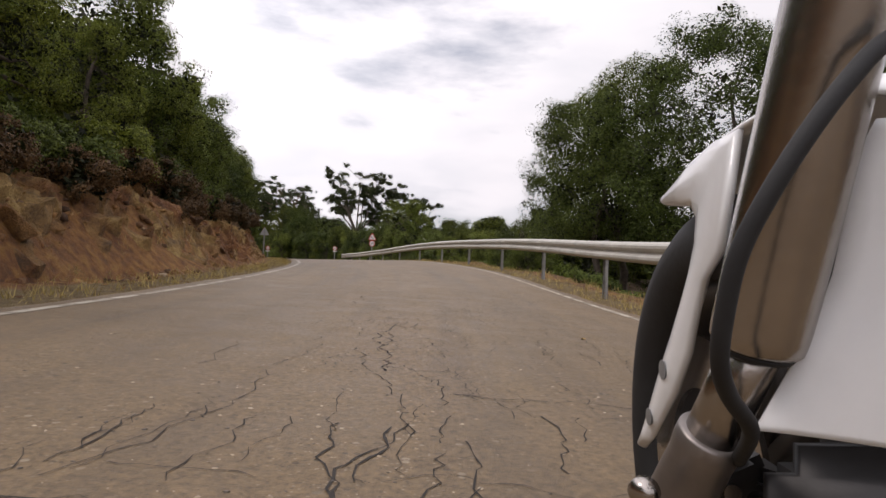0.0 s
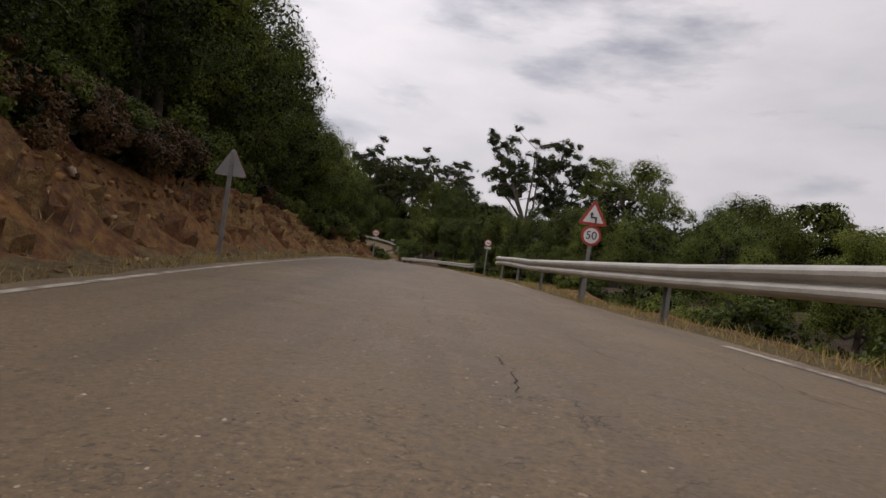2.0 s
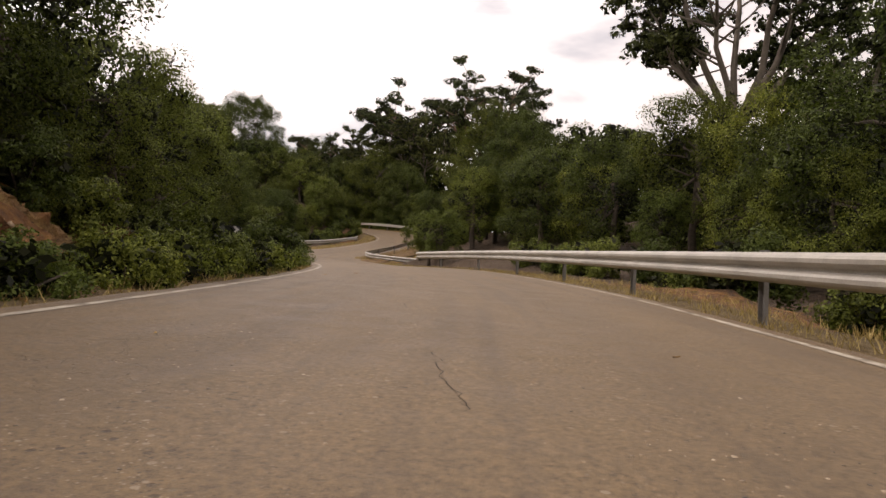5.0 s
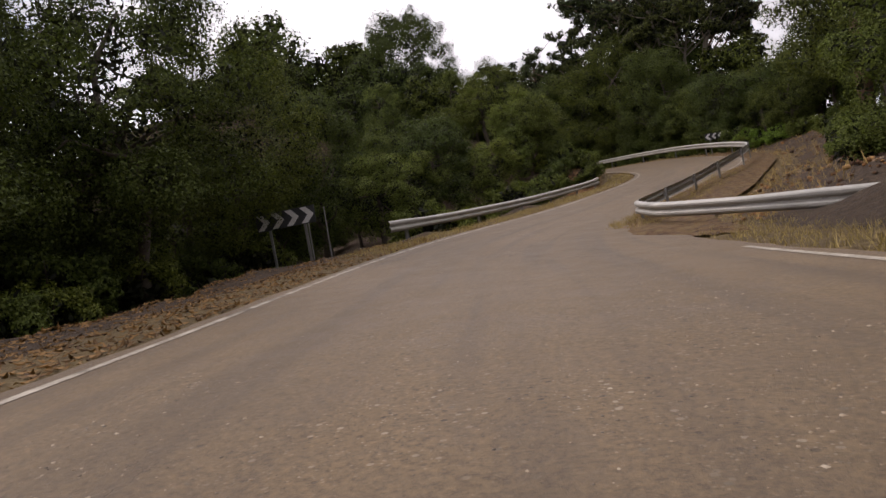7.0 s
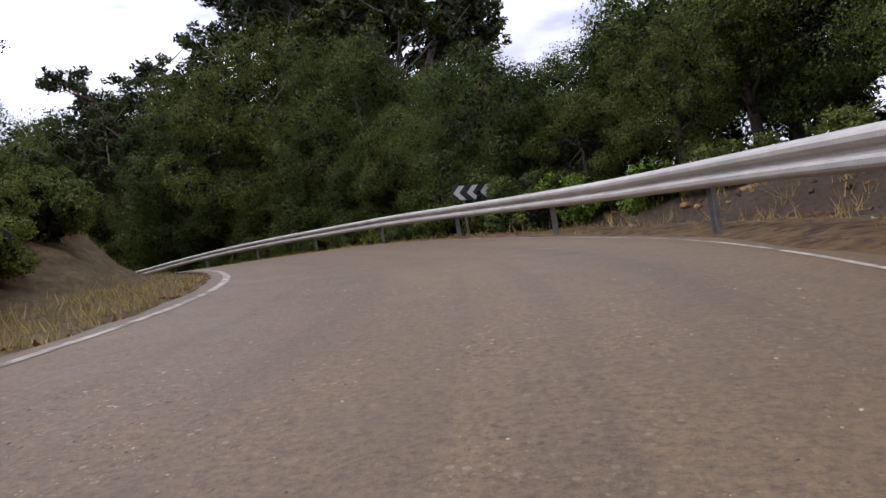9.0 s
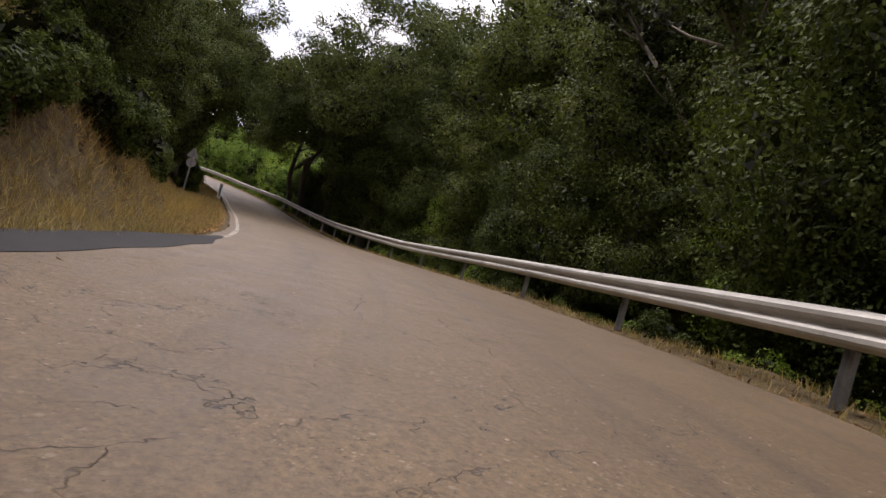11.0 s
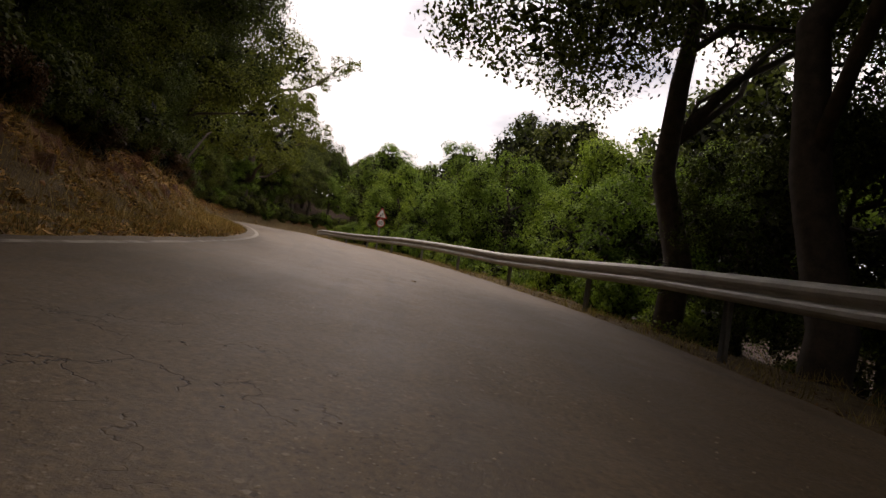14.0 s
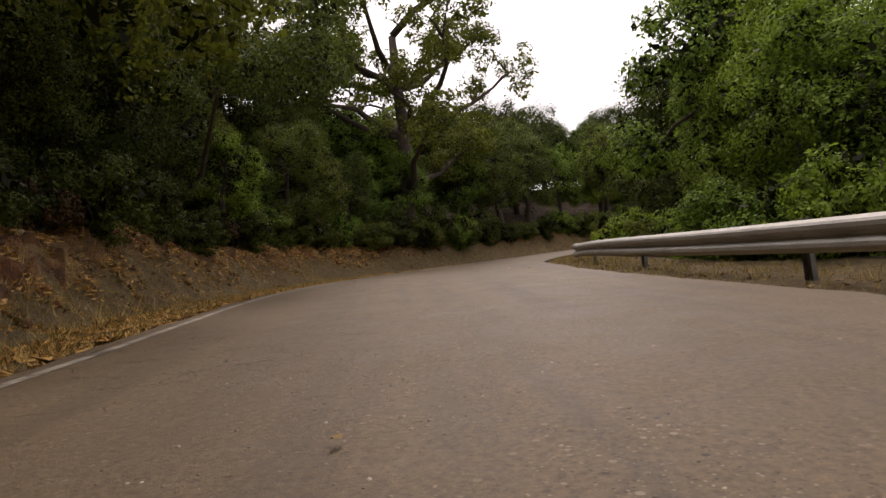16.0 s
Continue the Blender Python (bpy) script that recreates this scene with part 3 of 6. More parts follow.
def guard_rail(rows, side, spacing=4.0, label="", flare_start=False, flare_end=False):
    """rows: (s, lateral, height of the beam's middle over the road). side: +1 when the beam faces to the left of travel."""
    rows = np.array(rows, float)
    ss = np.arange(rows[0, 0], rows[-1, 0] + 0.01, 0.5)
    mid = []
    for s in ss:
        la, h = np.interp(s, rows[:, 0], rows[:, 1]), np.interp(s, rows[:, 0], rows[:, 2])
        p = on_road(s, la)
        mid.append(Vector((p.x, p.y, p.z + h)))
    root = thing("guard_rail", label, "guard rail", Matrix.Translation((mid[0].x, mid[0].y, mid[0].z - 0.55)))
    base = root.matrix_basis.translation
    bm = bmesh.new()
    rings_a, rings_b = [], []
    out = []
    for i, p in enumerate(mid):
        d = mid[min(i + 1, len(mid) - 1)] - mid[max(i - 1, 0)]
        o = Vector((-d.y, d.x, 0)).normalized() * side
        out.append(o)
        open_up = 1.0
        if (flare_end and i > len(mid) - 3) or (flare_start and i < 2):
            open_up = 1.18
        rings_a.append([bm.verts.new(p + o * a + Vector((0, 0, b * open_up)) - base) for a, b in BEAM])
        rings_b.append([bm.verts.new(p + o * (a - 0.005) + Vector((0, 0, b * open_up)) - base) for a, b in BEAM])
    m = len(BEAM)
    for i in range(len(mid) - 1):
        for k in range(m - 1):
            bm.faces.new((rings_a[i][k], rings_a[i][k + 1], rings_a[i + 1][k + 1], rings_a[i + 1][k]))
            bm.faces.new((rings_b[i][k], rings_b[i + 1][k], rings_b[i + 1][k + 1], rings_b[i][k + 1]))
        for k in (0, m - 1):
            bm.faces.new((rings_a[i][k], rings_a[i + 1][k], rings_b[i + 1][k], rings_b[i][k]))
    for i in (0, len(mid) - 1):
        for k in range(m - 1):
            bm.faces.new((rings_a[i][k], rings_b[i][k], rings_b[i][k + 1], rings_a[i][k + 1]))
    bmesh.ops.recalc_face_normals(bm, faces=bm.faces)
    beam = part("beam", bm, GALV, root, smooth=False)
    post_mesh = None
    s = rows[0, 0] + 0.6
    while s < rows[-1, 0] - 0.2:
        i = min(int((s - rows[0, 0]) / 0.5), len(mid) - 1)
        p, o = mid[i], out[i]
        if post_mesh is None:
            bm = bmesh.new()
            # channel-section post
            add_box(bm, (-0.09, 0, -0.55), (0.008, 0.12, 1.45), 0.002)
            add_box(bm, (-0.065, 0.058, -0.55), (0.05, 0.006, 1.45), 0.002)
            add_box(bm, (-0.065, -0.058, -0.55), (0.05, 0.006, 1.45), 0.002)
            add_box(bm, (-0.03, 0, 0.0), (0.07, 0.11, 0.18), 0.006)
            po = part("post", bm, POST_STEEL, root)
            post_mesh = po.data
        else:
            po = new("post", post_mesh)
            po.parent = root
        po.matrix_basis = Matrix.Translation(p - base) @ Matrix.Rotation(math.atan2(o.y, o.x), 4, "Z")
        bm = None
        s += spacing
    return root


guard_rail([(-34, -3.35, 0.78), (13, -3.35, 0.78), (24, -3.35, 0.73), (38, -3.3, 0.60), (48, -3.0, 0.60), (56.0, -2.74, 0.76)], 1, 4, "galvanised steel guard rail on posts beside the road", flare_end=True)
guard_rail([(73.2, -3.2, 0.66), (75, -3.15, 0.60), (80, -3.2, 0.56), (105, -3.2, 0.55)], 1, 4, "galvanised steel guard rail on posts along the bend", flare_start=True)
guard_rail([(122.6, 5.9, 0.26), (124.5, 4.9, 0.28), (130, 4.4, 0.26), (138.6, 4.4, 0.22)], -1, 3, "galvanised steel guard rail with flared ends at the outer bend", flare_start=True, flare_end=True)
guard_rail([(116.8, -6.5, 0.36), (117.8, -4.2, 0.36), (119.0, -2.7, 0.36), (121, -2.1, 0.36), (125, -1.95, 0.37), (129, -1.9, 0.44), (133, -2.1, 0.54), (137, -2.45, 0.66), (142, -2.8, 0.68), (150, -3.3, 0.64), (175, -3.3, 0.62), (188, -3.3, 0.62), (196, -3.3, 0.78), (211, -3.35, 0.84), (219, -3.35, 0.77), (226, -3.35, 0.58), (236, -3.4, 0.54), (247, -3.4, 0.36), (256.5, -3.6, 0.24)], 1, 4,
           "long galvanised steel guard rail winding along the road", flare_start=True, flare_end=True)


# ---- signs ----
def sign_pose(s, lat, turn=0.0):
    p = on_road(s, lat)
    return pose(p.x, p.y, ground_at(p.x, p.y), 0, 0, heading(s) + turn)


def prism(bm, outline, y0, y1):
    a = [bm.verts.new((x, y0, z)) for x, z in outline]
    b = [bm.verts.new((x, y1, z)) for x, z in outline]
    bm.faces.new(a)
    bm.faces.new(b[::-1])
    for i in range(len(a)):
        j = (i + 1) % len(a)
        bm.faces.new((a[i], b[i], b[j], a[j]))
    bmesh.ops.recalc_face_normals(bm, faces=bm.faces)


def round_outline(cx, cz, r, n=28):
    return [(cx + r * math.cos(k * math.tau / n), cz + r * math.sin(k * math.tau / n)) for k in range(n)]


def tri_outline(cx, cz, r, n=4, corner=0.10):
    """Rounded triangle, point up; r: from the centre to a corner."""
    out = []
    for c in range(3):
        a = math.pi / 2 + c * math.tau / 3
        px, pz = cx + (r - 2 * corner * r) * math.cos(a), cz + (r - 2 * corner * r) * math.sin(a)
        for k in range(n + 1):
            b = a - math.pi / 3 + k / n * math.tau / 3
            out.append((px + corner * r * math.cos(b) * 1.0, pz + corner * r * math.sin(b)))
    return out


def letters(text, size, parent, x, z, y, mat=BLACK):
    cu = bpy.data.curves.new("lettering", "FONT")
    cu.body, cu.size, cu.align_x, cu.align_y, cu.extrude = text, size, "CENTER", "CENTER", 0.0015
    tmp = bpy.data.objects.new("lettering", cu)
    me = bpy.data.meshes.new_from_object(tmp)
    bpy.data.objects.remove(tmp)
    ob = part_mesh("lettering", me, mat, parent)
    ob.matrix_basis = pose(x, y, z, 90, 0, 0)
    return ob


def pole(parent, height, y=0.03, w=0.08, x=0.0):
    bm = bmesh.new()
    add_box(bm, (x, y, height / 2 - 0.15), (w, 0.04, height + 0.3), 0.008)
    return part("pole", bm, POST_STEEL, parent)


def disc(parent, cz, r, inner=0.76, y=0.0):
    bm = bmesh.new()
    prism(bm, round_outline(0, cz, r), y - 0.012, y + 0.004)
    panel = part("round_panel", bm, RED, parent, "round red-bordered panel")
    bm = bmesh.new()
    prism(bm, round_outline(0, cz, r * inner), y - 0.017, y - 0.0125)
    part("face", bm, WHITE, panel)
    bm = bmesh.new()
    prism(bm, round_outline(0, cz, r * 0.985), y + 0.0045, y + 0.008)
    part("back", bm, GREY_BACK, panel)
    return panel


def triangle(parent, cz, r, y=0.0):
    bm = bmesh.new()
    prism(bm, tri_outline(0, cz, r), y - 0.012, y + 0.004)
    panel = part("triangular_panel", bm, RED, parent, "triangular red-bordered panel")
    bm = bmesh.new()
    prism(bm, tri_outline(0, cz, r * 0.70, corner=0.05), y - 0.017, y - 0.0125)
    part("face", bm, WHITE, panel)
    bm = bmesh.new()
    prism(bm, tri_outline(0, cz, r * 0.985), y + 0.0045, y + 0.008)
    part("back", bm, GREY_BACK, panel)
    return panel


def bend_arrow(parent, cz, flip=1, y=-0.022):
    bm = bmesh.new()
    path = [(-0.055, -0.09), (-0.055, 0.0), (0.045, 0.0), (0.045, 0.06)]
    for (x0, z0), (x1, z1) in zip(path, path[1:]):
        add_box(bm, (flip * (x0 + x1) / 2, y, cz + (z0 + z1) / 2), (abs(x1 - x0) + 0.03, 0.004, abs(z1 - z0) + 0.03))
    v = [bm.verts.new((flip * 0.045 + dx, y - 0.0025, cz + dz)) for dx, dz in ((-0.04, 0.06), (0.04, 0.06), (0.0, 0.115))]
    bm.faces.new(v)
    part("bend_symbol", bm, BLACK, parent)


def warning_sign(s, lat, label, base=0.0, flip=1, k=1.0):
    root = thing("bend_warning_sign", label, "road sign", sign_pose(s, lat) @ Matrix.Scale(k, 4))
    pole(root, base + 1.62)
    t = triangle(root, base + 1.30, 0.36)
    bend_arrow(t, base + 1.28, flip)
    d = disc(root, base + 0.90, 0.21)
    letters("50", 0.24, d, 0, base + 0.90, -0.0195)
    return root


def sign_back(s, lat, label, with_disc, base=0.0):
    root = thing("road_sign_back", label, "road sign", sign_pose(s, lat, 180))
    pole(root, base + 1.62, 0.03)
    triangle(root, base + 1.35, 0.36)
    if with_disc:
        disc(root, base + 0.90, 0.23)
    return root


def no_passing_sign(s, lat, label, base=0.0):
    root = thing("no_overtaking_sign", label, "road sign", sign_pose(s, lat))
    pole(root, base + 1.45)
    d = disc(root, base + 1.33, 0.225)
    for x, mat in ((-0.065, RED), (0.065, BLACK)):
        bm = bmesh.new()
        add_box(bm, (x, -0.021, base + 1.32), (0.095, 0.006, 0.035), 0.006)
        add_box(bm, (x, -0.021, base + 1.347), (0.06, 0.006, 0.028), 0.006)
        for dx in (-0.028, 0.028):
            add_box(bm, (x + dx, -0.021, base + 1.298), (0.02, 0.006, 0.016))
        part("car_symbol", bm, mat, d)
    bm = bmesh.new()
    add_box(bm, (0, -0.004, base + 1.02), (0.40, 0.016, 0.12), 0.004)
    pl = part("plate", bm, WHITE, root, "small white plate with black lettering")
    letters("RECUERDE", 0.068, pl, 0, base + 1.02, -0.0145)
    return root


def chevron_board(s, lat, turn, direction, label, n=4, height=1.35, k=1.0, sink=0.0):
    root = thing("chevron_board", label, "road sign", sign_pose(s, lat, turn) @ Matrix.Scale(k, 4))
    wide = 0.42
    bm = bmesh.new()
    add_box(bm, (0, 0, height - 0.2), (n * wide, 0.02, 0.42), 0.004)
    board = part("board", bm, CHEVRON_DARK, root)
    for i in range(n):
        x0 = (i - (n - 1) / 2) * wide
        dx = 0.5 * wide * direction
        pts = [(x0 - dx * 0.9, 0.19), (x0 - dx * 0.05, 0.19), (x0 + dx * 0.9, 0.0), (x0 - dx * 0.05, -0.19), (x0 - dx * 0.9, -0.19), (x0 + dx * 0.05, 0.0)]
        bm = bmesh.new()
        a = [bm.verts.new((px, -0.016, height - 0.2 + pz)) for px, pz in pts]
        f = bm.faces.new(a)
        r = bmesh.ops.extrude_face_region(bm, geom=[f])
        bmesh.ops.translate(bm, vec=(0, 0.005, 0), verts=[g for g in r["geom"] if isinstance(g, bmesh.types.BMVert)])
        bmesh.ops.recalc_face_normals(bm, faces=bm.faces)
        part("chevron", bm, WHITE, board)
    for x in (-0.30 * n * wide, 0.30 * n * wide):
        pole(root, height, 0.035, 0.07, x)
    return root


warning_sign(43.3, -3.48, "bend warning and speed limit sign behind the guard rail", 0.45, -1)
sign_back(42.0, 3.62, "grey back of a triangular road sign on a steel pole", False, 0.32)
no_passing_sign(69.7, 3.55, "no-overtaking disc with a small white plate on the verge", 0.3)
no_passing_sign(69.0, -3.38, "no-overtaking disc with a small white plate beside bushes", 0.82)
sign_back(199.5, 4.9, "grey backs of two road signs on one pole", True, 0.62)
warning_sign(240, -3.58, "double bend warning over a speed limit disc beside the bushes", 0.4, 1)
chevron_board(121, 8.2, 6, 1, "dark board of white chevrons for a bend on the leafy verge", height=1.62, k=1.26)
chevron_board(150, -4.6, 0, -1, "dark board of white chevrons for a bend behind the guard rail")


def slim_pole(s, lat, h, label):
    root = thing("marker_pole", label, "marker pole", sign_pose(s, lat))
    bm = bmesh.new()
    tube(bm, [(0, 0, -0.2), (0.01, 0, h * 0.5), (0.03, 0, h)], [0.02, 0.02, 0.018], 8)
    part("shaft", bm, POST_STEEL, root)
    bm = bmesh.new()
    tube(bm, [(0.03, 0, h), (0.03, 0, h + 0.02)], [0.024, 0.012], 8)
    part("cap", bm, POST_STEEL, root)


slim_pole(121.6, 7.35, 1.9, "slim grey steel pole beside the chevron board")
slim_pole(121.2, 7.6, 1.8, "slim grey steel pole beside the chevron board")


def delineator(s, lat):
    root = thing("delineator_post", "white roadside marker post with a dark stripe in dry grass", "marker post", sign_pose(s, lat))
    bm = bmesh.new()
    prism(bm, [(-0.09, -0.1), (0.09, -0.1), (0.09, 0.86), (-0.09, 0.9)], -0.04, 0.05)
    bmesh.ops.bevel(bm, geom=bm.edges[:], offset=0.01, segments=2, affect="EDGES")
    body = part("post_body", bm, POST_WHITE, root)
    bm = bmesh.new()
    add_box(bm, (0, -0.042, 0.5), (0.06, 0.006, 0.7), 0.002)
    part("stripe", bm, CHEVRON_DARK, body)


delineator(203.4, 3.12)

# ---- trees ----


def leaf_cloud(rng, centres, per, spread, size, droop=0.0, flat=1.0):
    """Many small leaf blades round the given clump centres: verts and faces."""
    n = len(centres) * per
    base = np.repeat(centres, per, 0)
    off = rng.normal(size=(n, 3))
    off *= (rng.random((n, 1)) ** 0.45) * spread * 1.55 / np.linalg.norm(off, axis=1)[:, None]
    off[:, 2] *= flat
    off[:, 2] -= droop * rng.random(n) * spread * 2
    p = base + off
    a = rng.normal(size=(n, 3))
    a[:, 2] -= droop * 1.6
    a /= np.linalg.norm(a, axis=1)[:, None]
    b = np.cross(a, rng.normal(size=(n, 3)))
    b /= np.linalg.norm(b, axis=1)[:, None]
    ln = size * rng.uniform(0.7, 1.35, (n, 1))
    wd = ln * rng.uniform(0.38, 0.55, (n, 1))
    q = np.stack([p - a * ln * 0.5, p + b * wd * 0.5, p + a * ln * 0.5, p - b * wd * 0.5], 1).reshape(-1, 3)
    f = np.arange(4 * n).reshape(-1, 4)
    return q, f


def crown_points(rng, n, radii, centre, hollow=0.45, low=-1.0):
    """Clump centres in a lumpy ellipsoid, mostly near its skin."""
    lumps = rng.normal(size=(9, 3))
    lumps /= np.linalg.norm(lumps, axis=1)[:, None]
    out = []
    while len(out) < n:
        d = rng.normal(size=3)
        d /= np.linalg.norm(d)
        if d[2] < low:
            continue
        bulge = 0.78 + 0.34 * np.max(np.clip(lumps @ d, 0, 1) ** 3)
        r = (hollow + (1 - hollow) * rng.random() ** 0.45) * bulge
        out.append(centre + d * r * radii)
    return np.array(out)


def fast_mesh(name, q, f):
    """A mesh of loose polygons that all have as many corners."""
    me = bpy.data.meshes.new(name)
    n, k = f.shape
    me.vertices.add(len(q))
    me.vertices.foreach_set("co", q.astype(np.float32).ravel())
    me.loops.add(n * k)
    me.loops.foreach_set("vertex_index", f.astype(np.int32).ravel())
    me.polygons.add(n)
    me.polygons.foreach_set("loop_start", np.arange(0, n * k, k, dtype=np.int32))
    me.update(calc_edges=True)
    return me


def foliage(rng, lumps, reach, n, leaf, tufts=16, squash=0.8):
    """Leaves on the skin of leafy lumps, gathered in tufts and mostly facing outward."""
    which = rng.choice(len(lumps), n, p=reach**2 / np.sum(reach**2))
    heads = rng.normal(size=(len(lumps), tufts, 3))
    heads /= np.linalg.norm(heads, axis=2)[:, :, None]
    pick = rng.integers(0, tufts, n)
    d = heads[which, pick] + rng.normal(size=(n, 3)) * 0.30
    d /= np.linalg.norm(d, axis=1)[:, None]
    push = 0.75 + 0.4 * rng.random((len(lumps), tufts))
    r = reach[which] * push[which, pick] * (0.45 + 0.6 * rng.random(n) ** 0.6)
    p = lumps[which] + d * r[:, None] * np.array([1, 1, squash])
    face = d * 0.9 + np.array([0, 0, 0.35]) + rng.normal(size=(n, 3)) * 0.55
    face /= np.linalg.norm(face, axis=1)[:, None]
    a = np.cross(face, rng.normal(size=(n, 3)))
    a /= np.linalg.norm(a, axis=1)[:, None]
    b = np.cross(face, a)
    ln = leaf * rng.uniform(0.6, 1.4, (n, 1))
    wd = ln * rng.uniform(0.45, 0.7, (n, 1))
    q = np.stack([p - a * ln * 0.5, p + b * wd * 0.5, p + a * ln * 0.5, p - b * wd * 0.5], 1).reshape(-1, 3)
    return q, np.arange(4 * n).reshape(-1, 4)


def build_tree(name, label, seed, height, radii, low, leaf_mat, bark, lumps=44, lump=0.75, leaves=26000, leaf=0.09, trunk_r=0.16, lean=0.3):
    rng = np.random.default_rng(seed)
    rnd = random.Random(seed)
    root = thing(name, label, "tree")
    bm = bmesh.new()
    top = height * 0.72
    pts = [Vector((0, 0, -0.4))]
    for k in range(1, 7):
        u = k / 6
        pts.append(Vector((lean * u * rnd.uniform(-1, 1), lean * u * rnd.uniform(-1, 1), top * u)))
    tube(bm, pts, [trunk_r * (1.25 - u * 1.0) for u in np.linspace(0, 1, 7)], 8)
    centre = np.array([0, 0, height - radii[2]])
    heart = crown_points(rng, lumps, np.array(radii) - lump * 0.6, centre, 0.5, low)
    reach = lump * rng.uniform(0.6, 1.25, lumps)
    for k in range(12):
        u = rnd.uniform(2.0, 5.6)
        a = pts[int(u)].lerp(pts[int(u) + 1], u - int(u))
        near = sorted(heart, key=lambda h: (Vector(h) - a).length)[: max(4, len(heart) // 3)]
        b = Vector(near[rnd.randrange(len(near))])
        m1 = a.lerp(b, 0.35) + Vector((rnd.uniform(-0.3, 0.3), rnd.uniform(-0.3, 0.3), rnd.uniform(-0.1, 0.3)))
        m2 = a.lerp(b, 0.7) + Vector((rnd.uniform(-0.3, 0.3), rnd.uniform(-0.3, 0.3), rnd.uniform(0.0, 0.4)))
        w = trunk_r * rnd.uniform(0.22, 0.5)
        tube(bm, [a, m1, m2, b], [w, w * 0.75, w * 0.5, 0.012], 6)
    part("trunk", bm, bark, root, smooth=True)
    part_mesh("crown", fast_mesh("crown", *foliage(rng, heart, reach, leaves, leaf)), leaf_mat, root)
    # large near-black leaves paint the crown's inner shade and close its gaps
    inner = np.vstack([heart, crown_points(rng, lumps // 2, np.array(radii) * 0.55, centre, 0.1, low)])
    part_mesh("inner_foliage", fast_mesh("inner_foliage", *leaf_cloud(rng, inner, 34, lump * 0.38, leaf * 2.6, 0)), LEAF_SHADE, root)
    return root


def build_eucalyptus(seed, height, label, red=False):
    """A bare trunk that forks into rising leaders, with leafy pads at the ends of the boughs and clear gaps between."""
    rng = np.random.default_rng(seed)
    rnd = random.Random(seed)
    root = thing("eucalyptus_tree", label, "tree")
    bm = bmesh.new()
    fork = height * rnd.uniform(0.32, 0.42)
    trunk = [Vector((0, 0, -0.4)), Vector((rnd.uniform(-0.2, 0.2), rnd.uniform(-0.2, 0.2), fork * 0.5)), Vector((rnd.uniform(-0.3, 0.3), rnd.uniform(-0.3, 0.3), fork))]
    tube(bm, trunk, [0.30, 0.25, 0.21], 10)
    pads, sizes = [], []
    leaders = 8
    for k in range(leaders):
        ang = k * math.tau / leaders + rnd.uniform(-0.4, 0.4)
        spread = height * (0.05 if k == 0 else rnd.uniform(0.15, 0.30))
        top = height * (0.95 if k == 0 else rnd.uniform(0.58, 0.92))
        end = Vector((math.cos(ang) * spread, math.sin(ang) * spread, top))
        pts = [trunk[2]]
        for u in (0.3, 0.55, 0.8, 1.0):
            p = trunk[2].lerp(end, u)
            bow = 0.35 * math.sin(u * math.pi)
            pts.append(p + Vector((math.cos(ang) * bow + rnd.uniform(-0.2, 0.2), math.sin(ang) * bow + rnd.uniform(-0.2, 0.2), -0.25 * bow)))
        tube(bm, pts, [0.15, 0.12, 0.09, 0.06, 0.02], 7)
        pads.append(pts[-1])
        sizes.append(rnd.uniform(0.65, 0.9))
        for j in range(11):
            i = rnd.choice((1, 2, 2, 3, 3))
            a = pts[i].lerp(pts[i + 1], rnd.random())
            b2 = ang + rnd.uniform(-1.9, 1.9)
            r = rnd.uniform(1.0, 2.3)
            tip = a + Vector((math.cos(b2) * r, math.sin(b2) * r, r * rnd.uniform(0.35, 1.0)))
            tube(bm, [a, a.lerp(tip, 0.55) + Vector((0, 0, -0.12)), tip], [0.05, 0.035, 0.012], 5)
            pads.append(tip)
            sizes.append(rnd.uniform(0.35, 0.8))
    part("trunk", bm, BARK_RED if red else BARK_PALE, root, smooth=True)
    lumps, reach = [], []
    for p, k in zip(pads, sizes):
        for j in range(6):
            lumps.append(np.array(p) + rng.normal(size=3) * np.array([0.55, 0.55, 0.22]) * k)
            reach.append(0.52 * k * rng.uniform(0.7, 1.2))
    lumps, reach = np.array(lumps), np.array(reach)
    part_mesh("crown", fast_mesh("crown", *foliage(rng, lumps, reach, 56000, 0.12, 10, 0.62)), LEAF_EUC, root)
    # the pads' inner shade, coloured into near-black leaves
    part_mesh("inner_foliage", fast_mesh("inner_foliage", *leaf_cloud(rng, lumps, 12, 0.24, 0.26, 0)), LEAF_SHADE, root)
    return root


def build_shrub(name, seed, label, mat, radii=(1.2, 1.2, 1.1), leaf=0.10):
    rng = np.random.default_rng(seed)
    rnd = random.Random(seed)
    root = thing(name, label, "shrub")
    for k in range(5):
        a = rnd.uniform(0, math.tau)
        e = Vector((math.cos(a) * radii[0] * 0.6, math.sin(a) * radii[1] * 0.6, radii[2] * rnd.uniform(0.8, 1.5)))
        bm = bmesh.new()
        tube(bm, [(0, 0, -0.2), e * 0.5 + Vector((0, 0, 0.15)), e], [0.035, 0.025, 0.008], 5)
        part("stem", bm, BARK, root, smooth=True)
    centre = np.array([0, 0, radii[2] * 0.85])
    c = crown_points(rng, 26, np.array(radii) * 0.8, centre, 0.4)
    part_mesh("foliage", fast_mesh("foliage", *foliage(rng, c, 0.36 * rng.uniform(0.6, 1.4, 26), 11000, leaf * 0.78, 12)), mat, root)
    # shade in the heart of the shrub, painted as near-black leaves
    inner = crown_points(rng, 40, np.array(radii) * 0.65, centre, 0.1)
    part_mesh("inner_foliage", fast_mesh("inner_foliage", *leaf_cloud(rng, inner, 12, 0.2, leaf * 2.6, 0)), LEAF_SHADE, root)
    return root


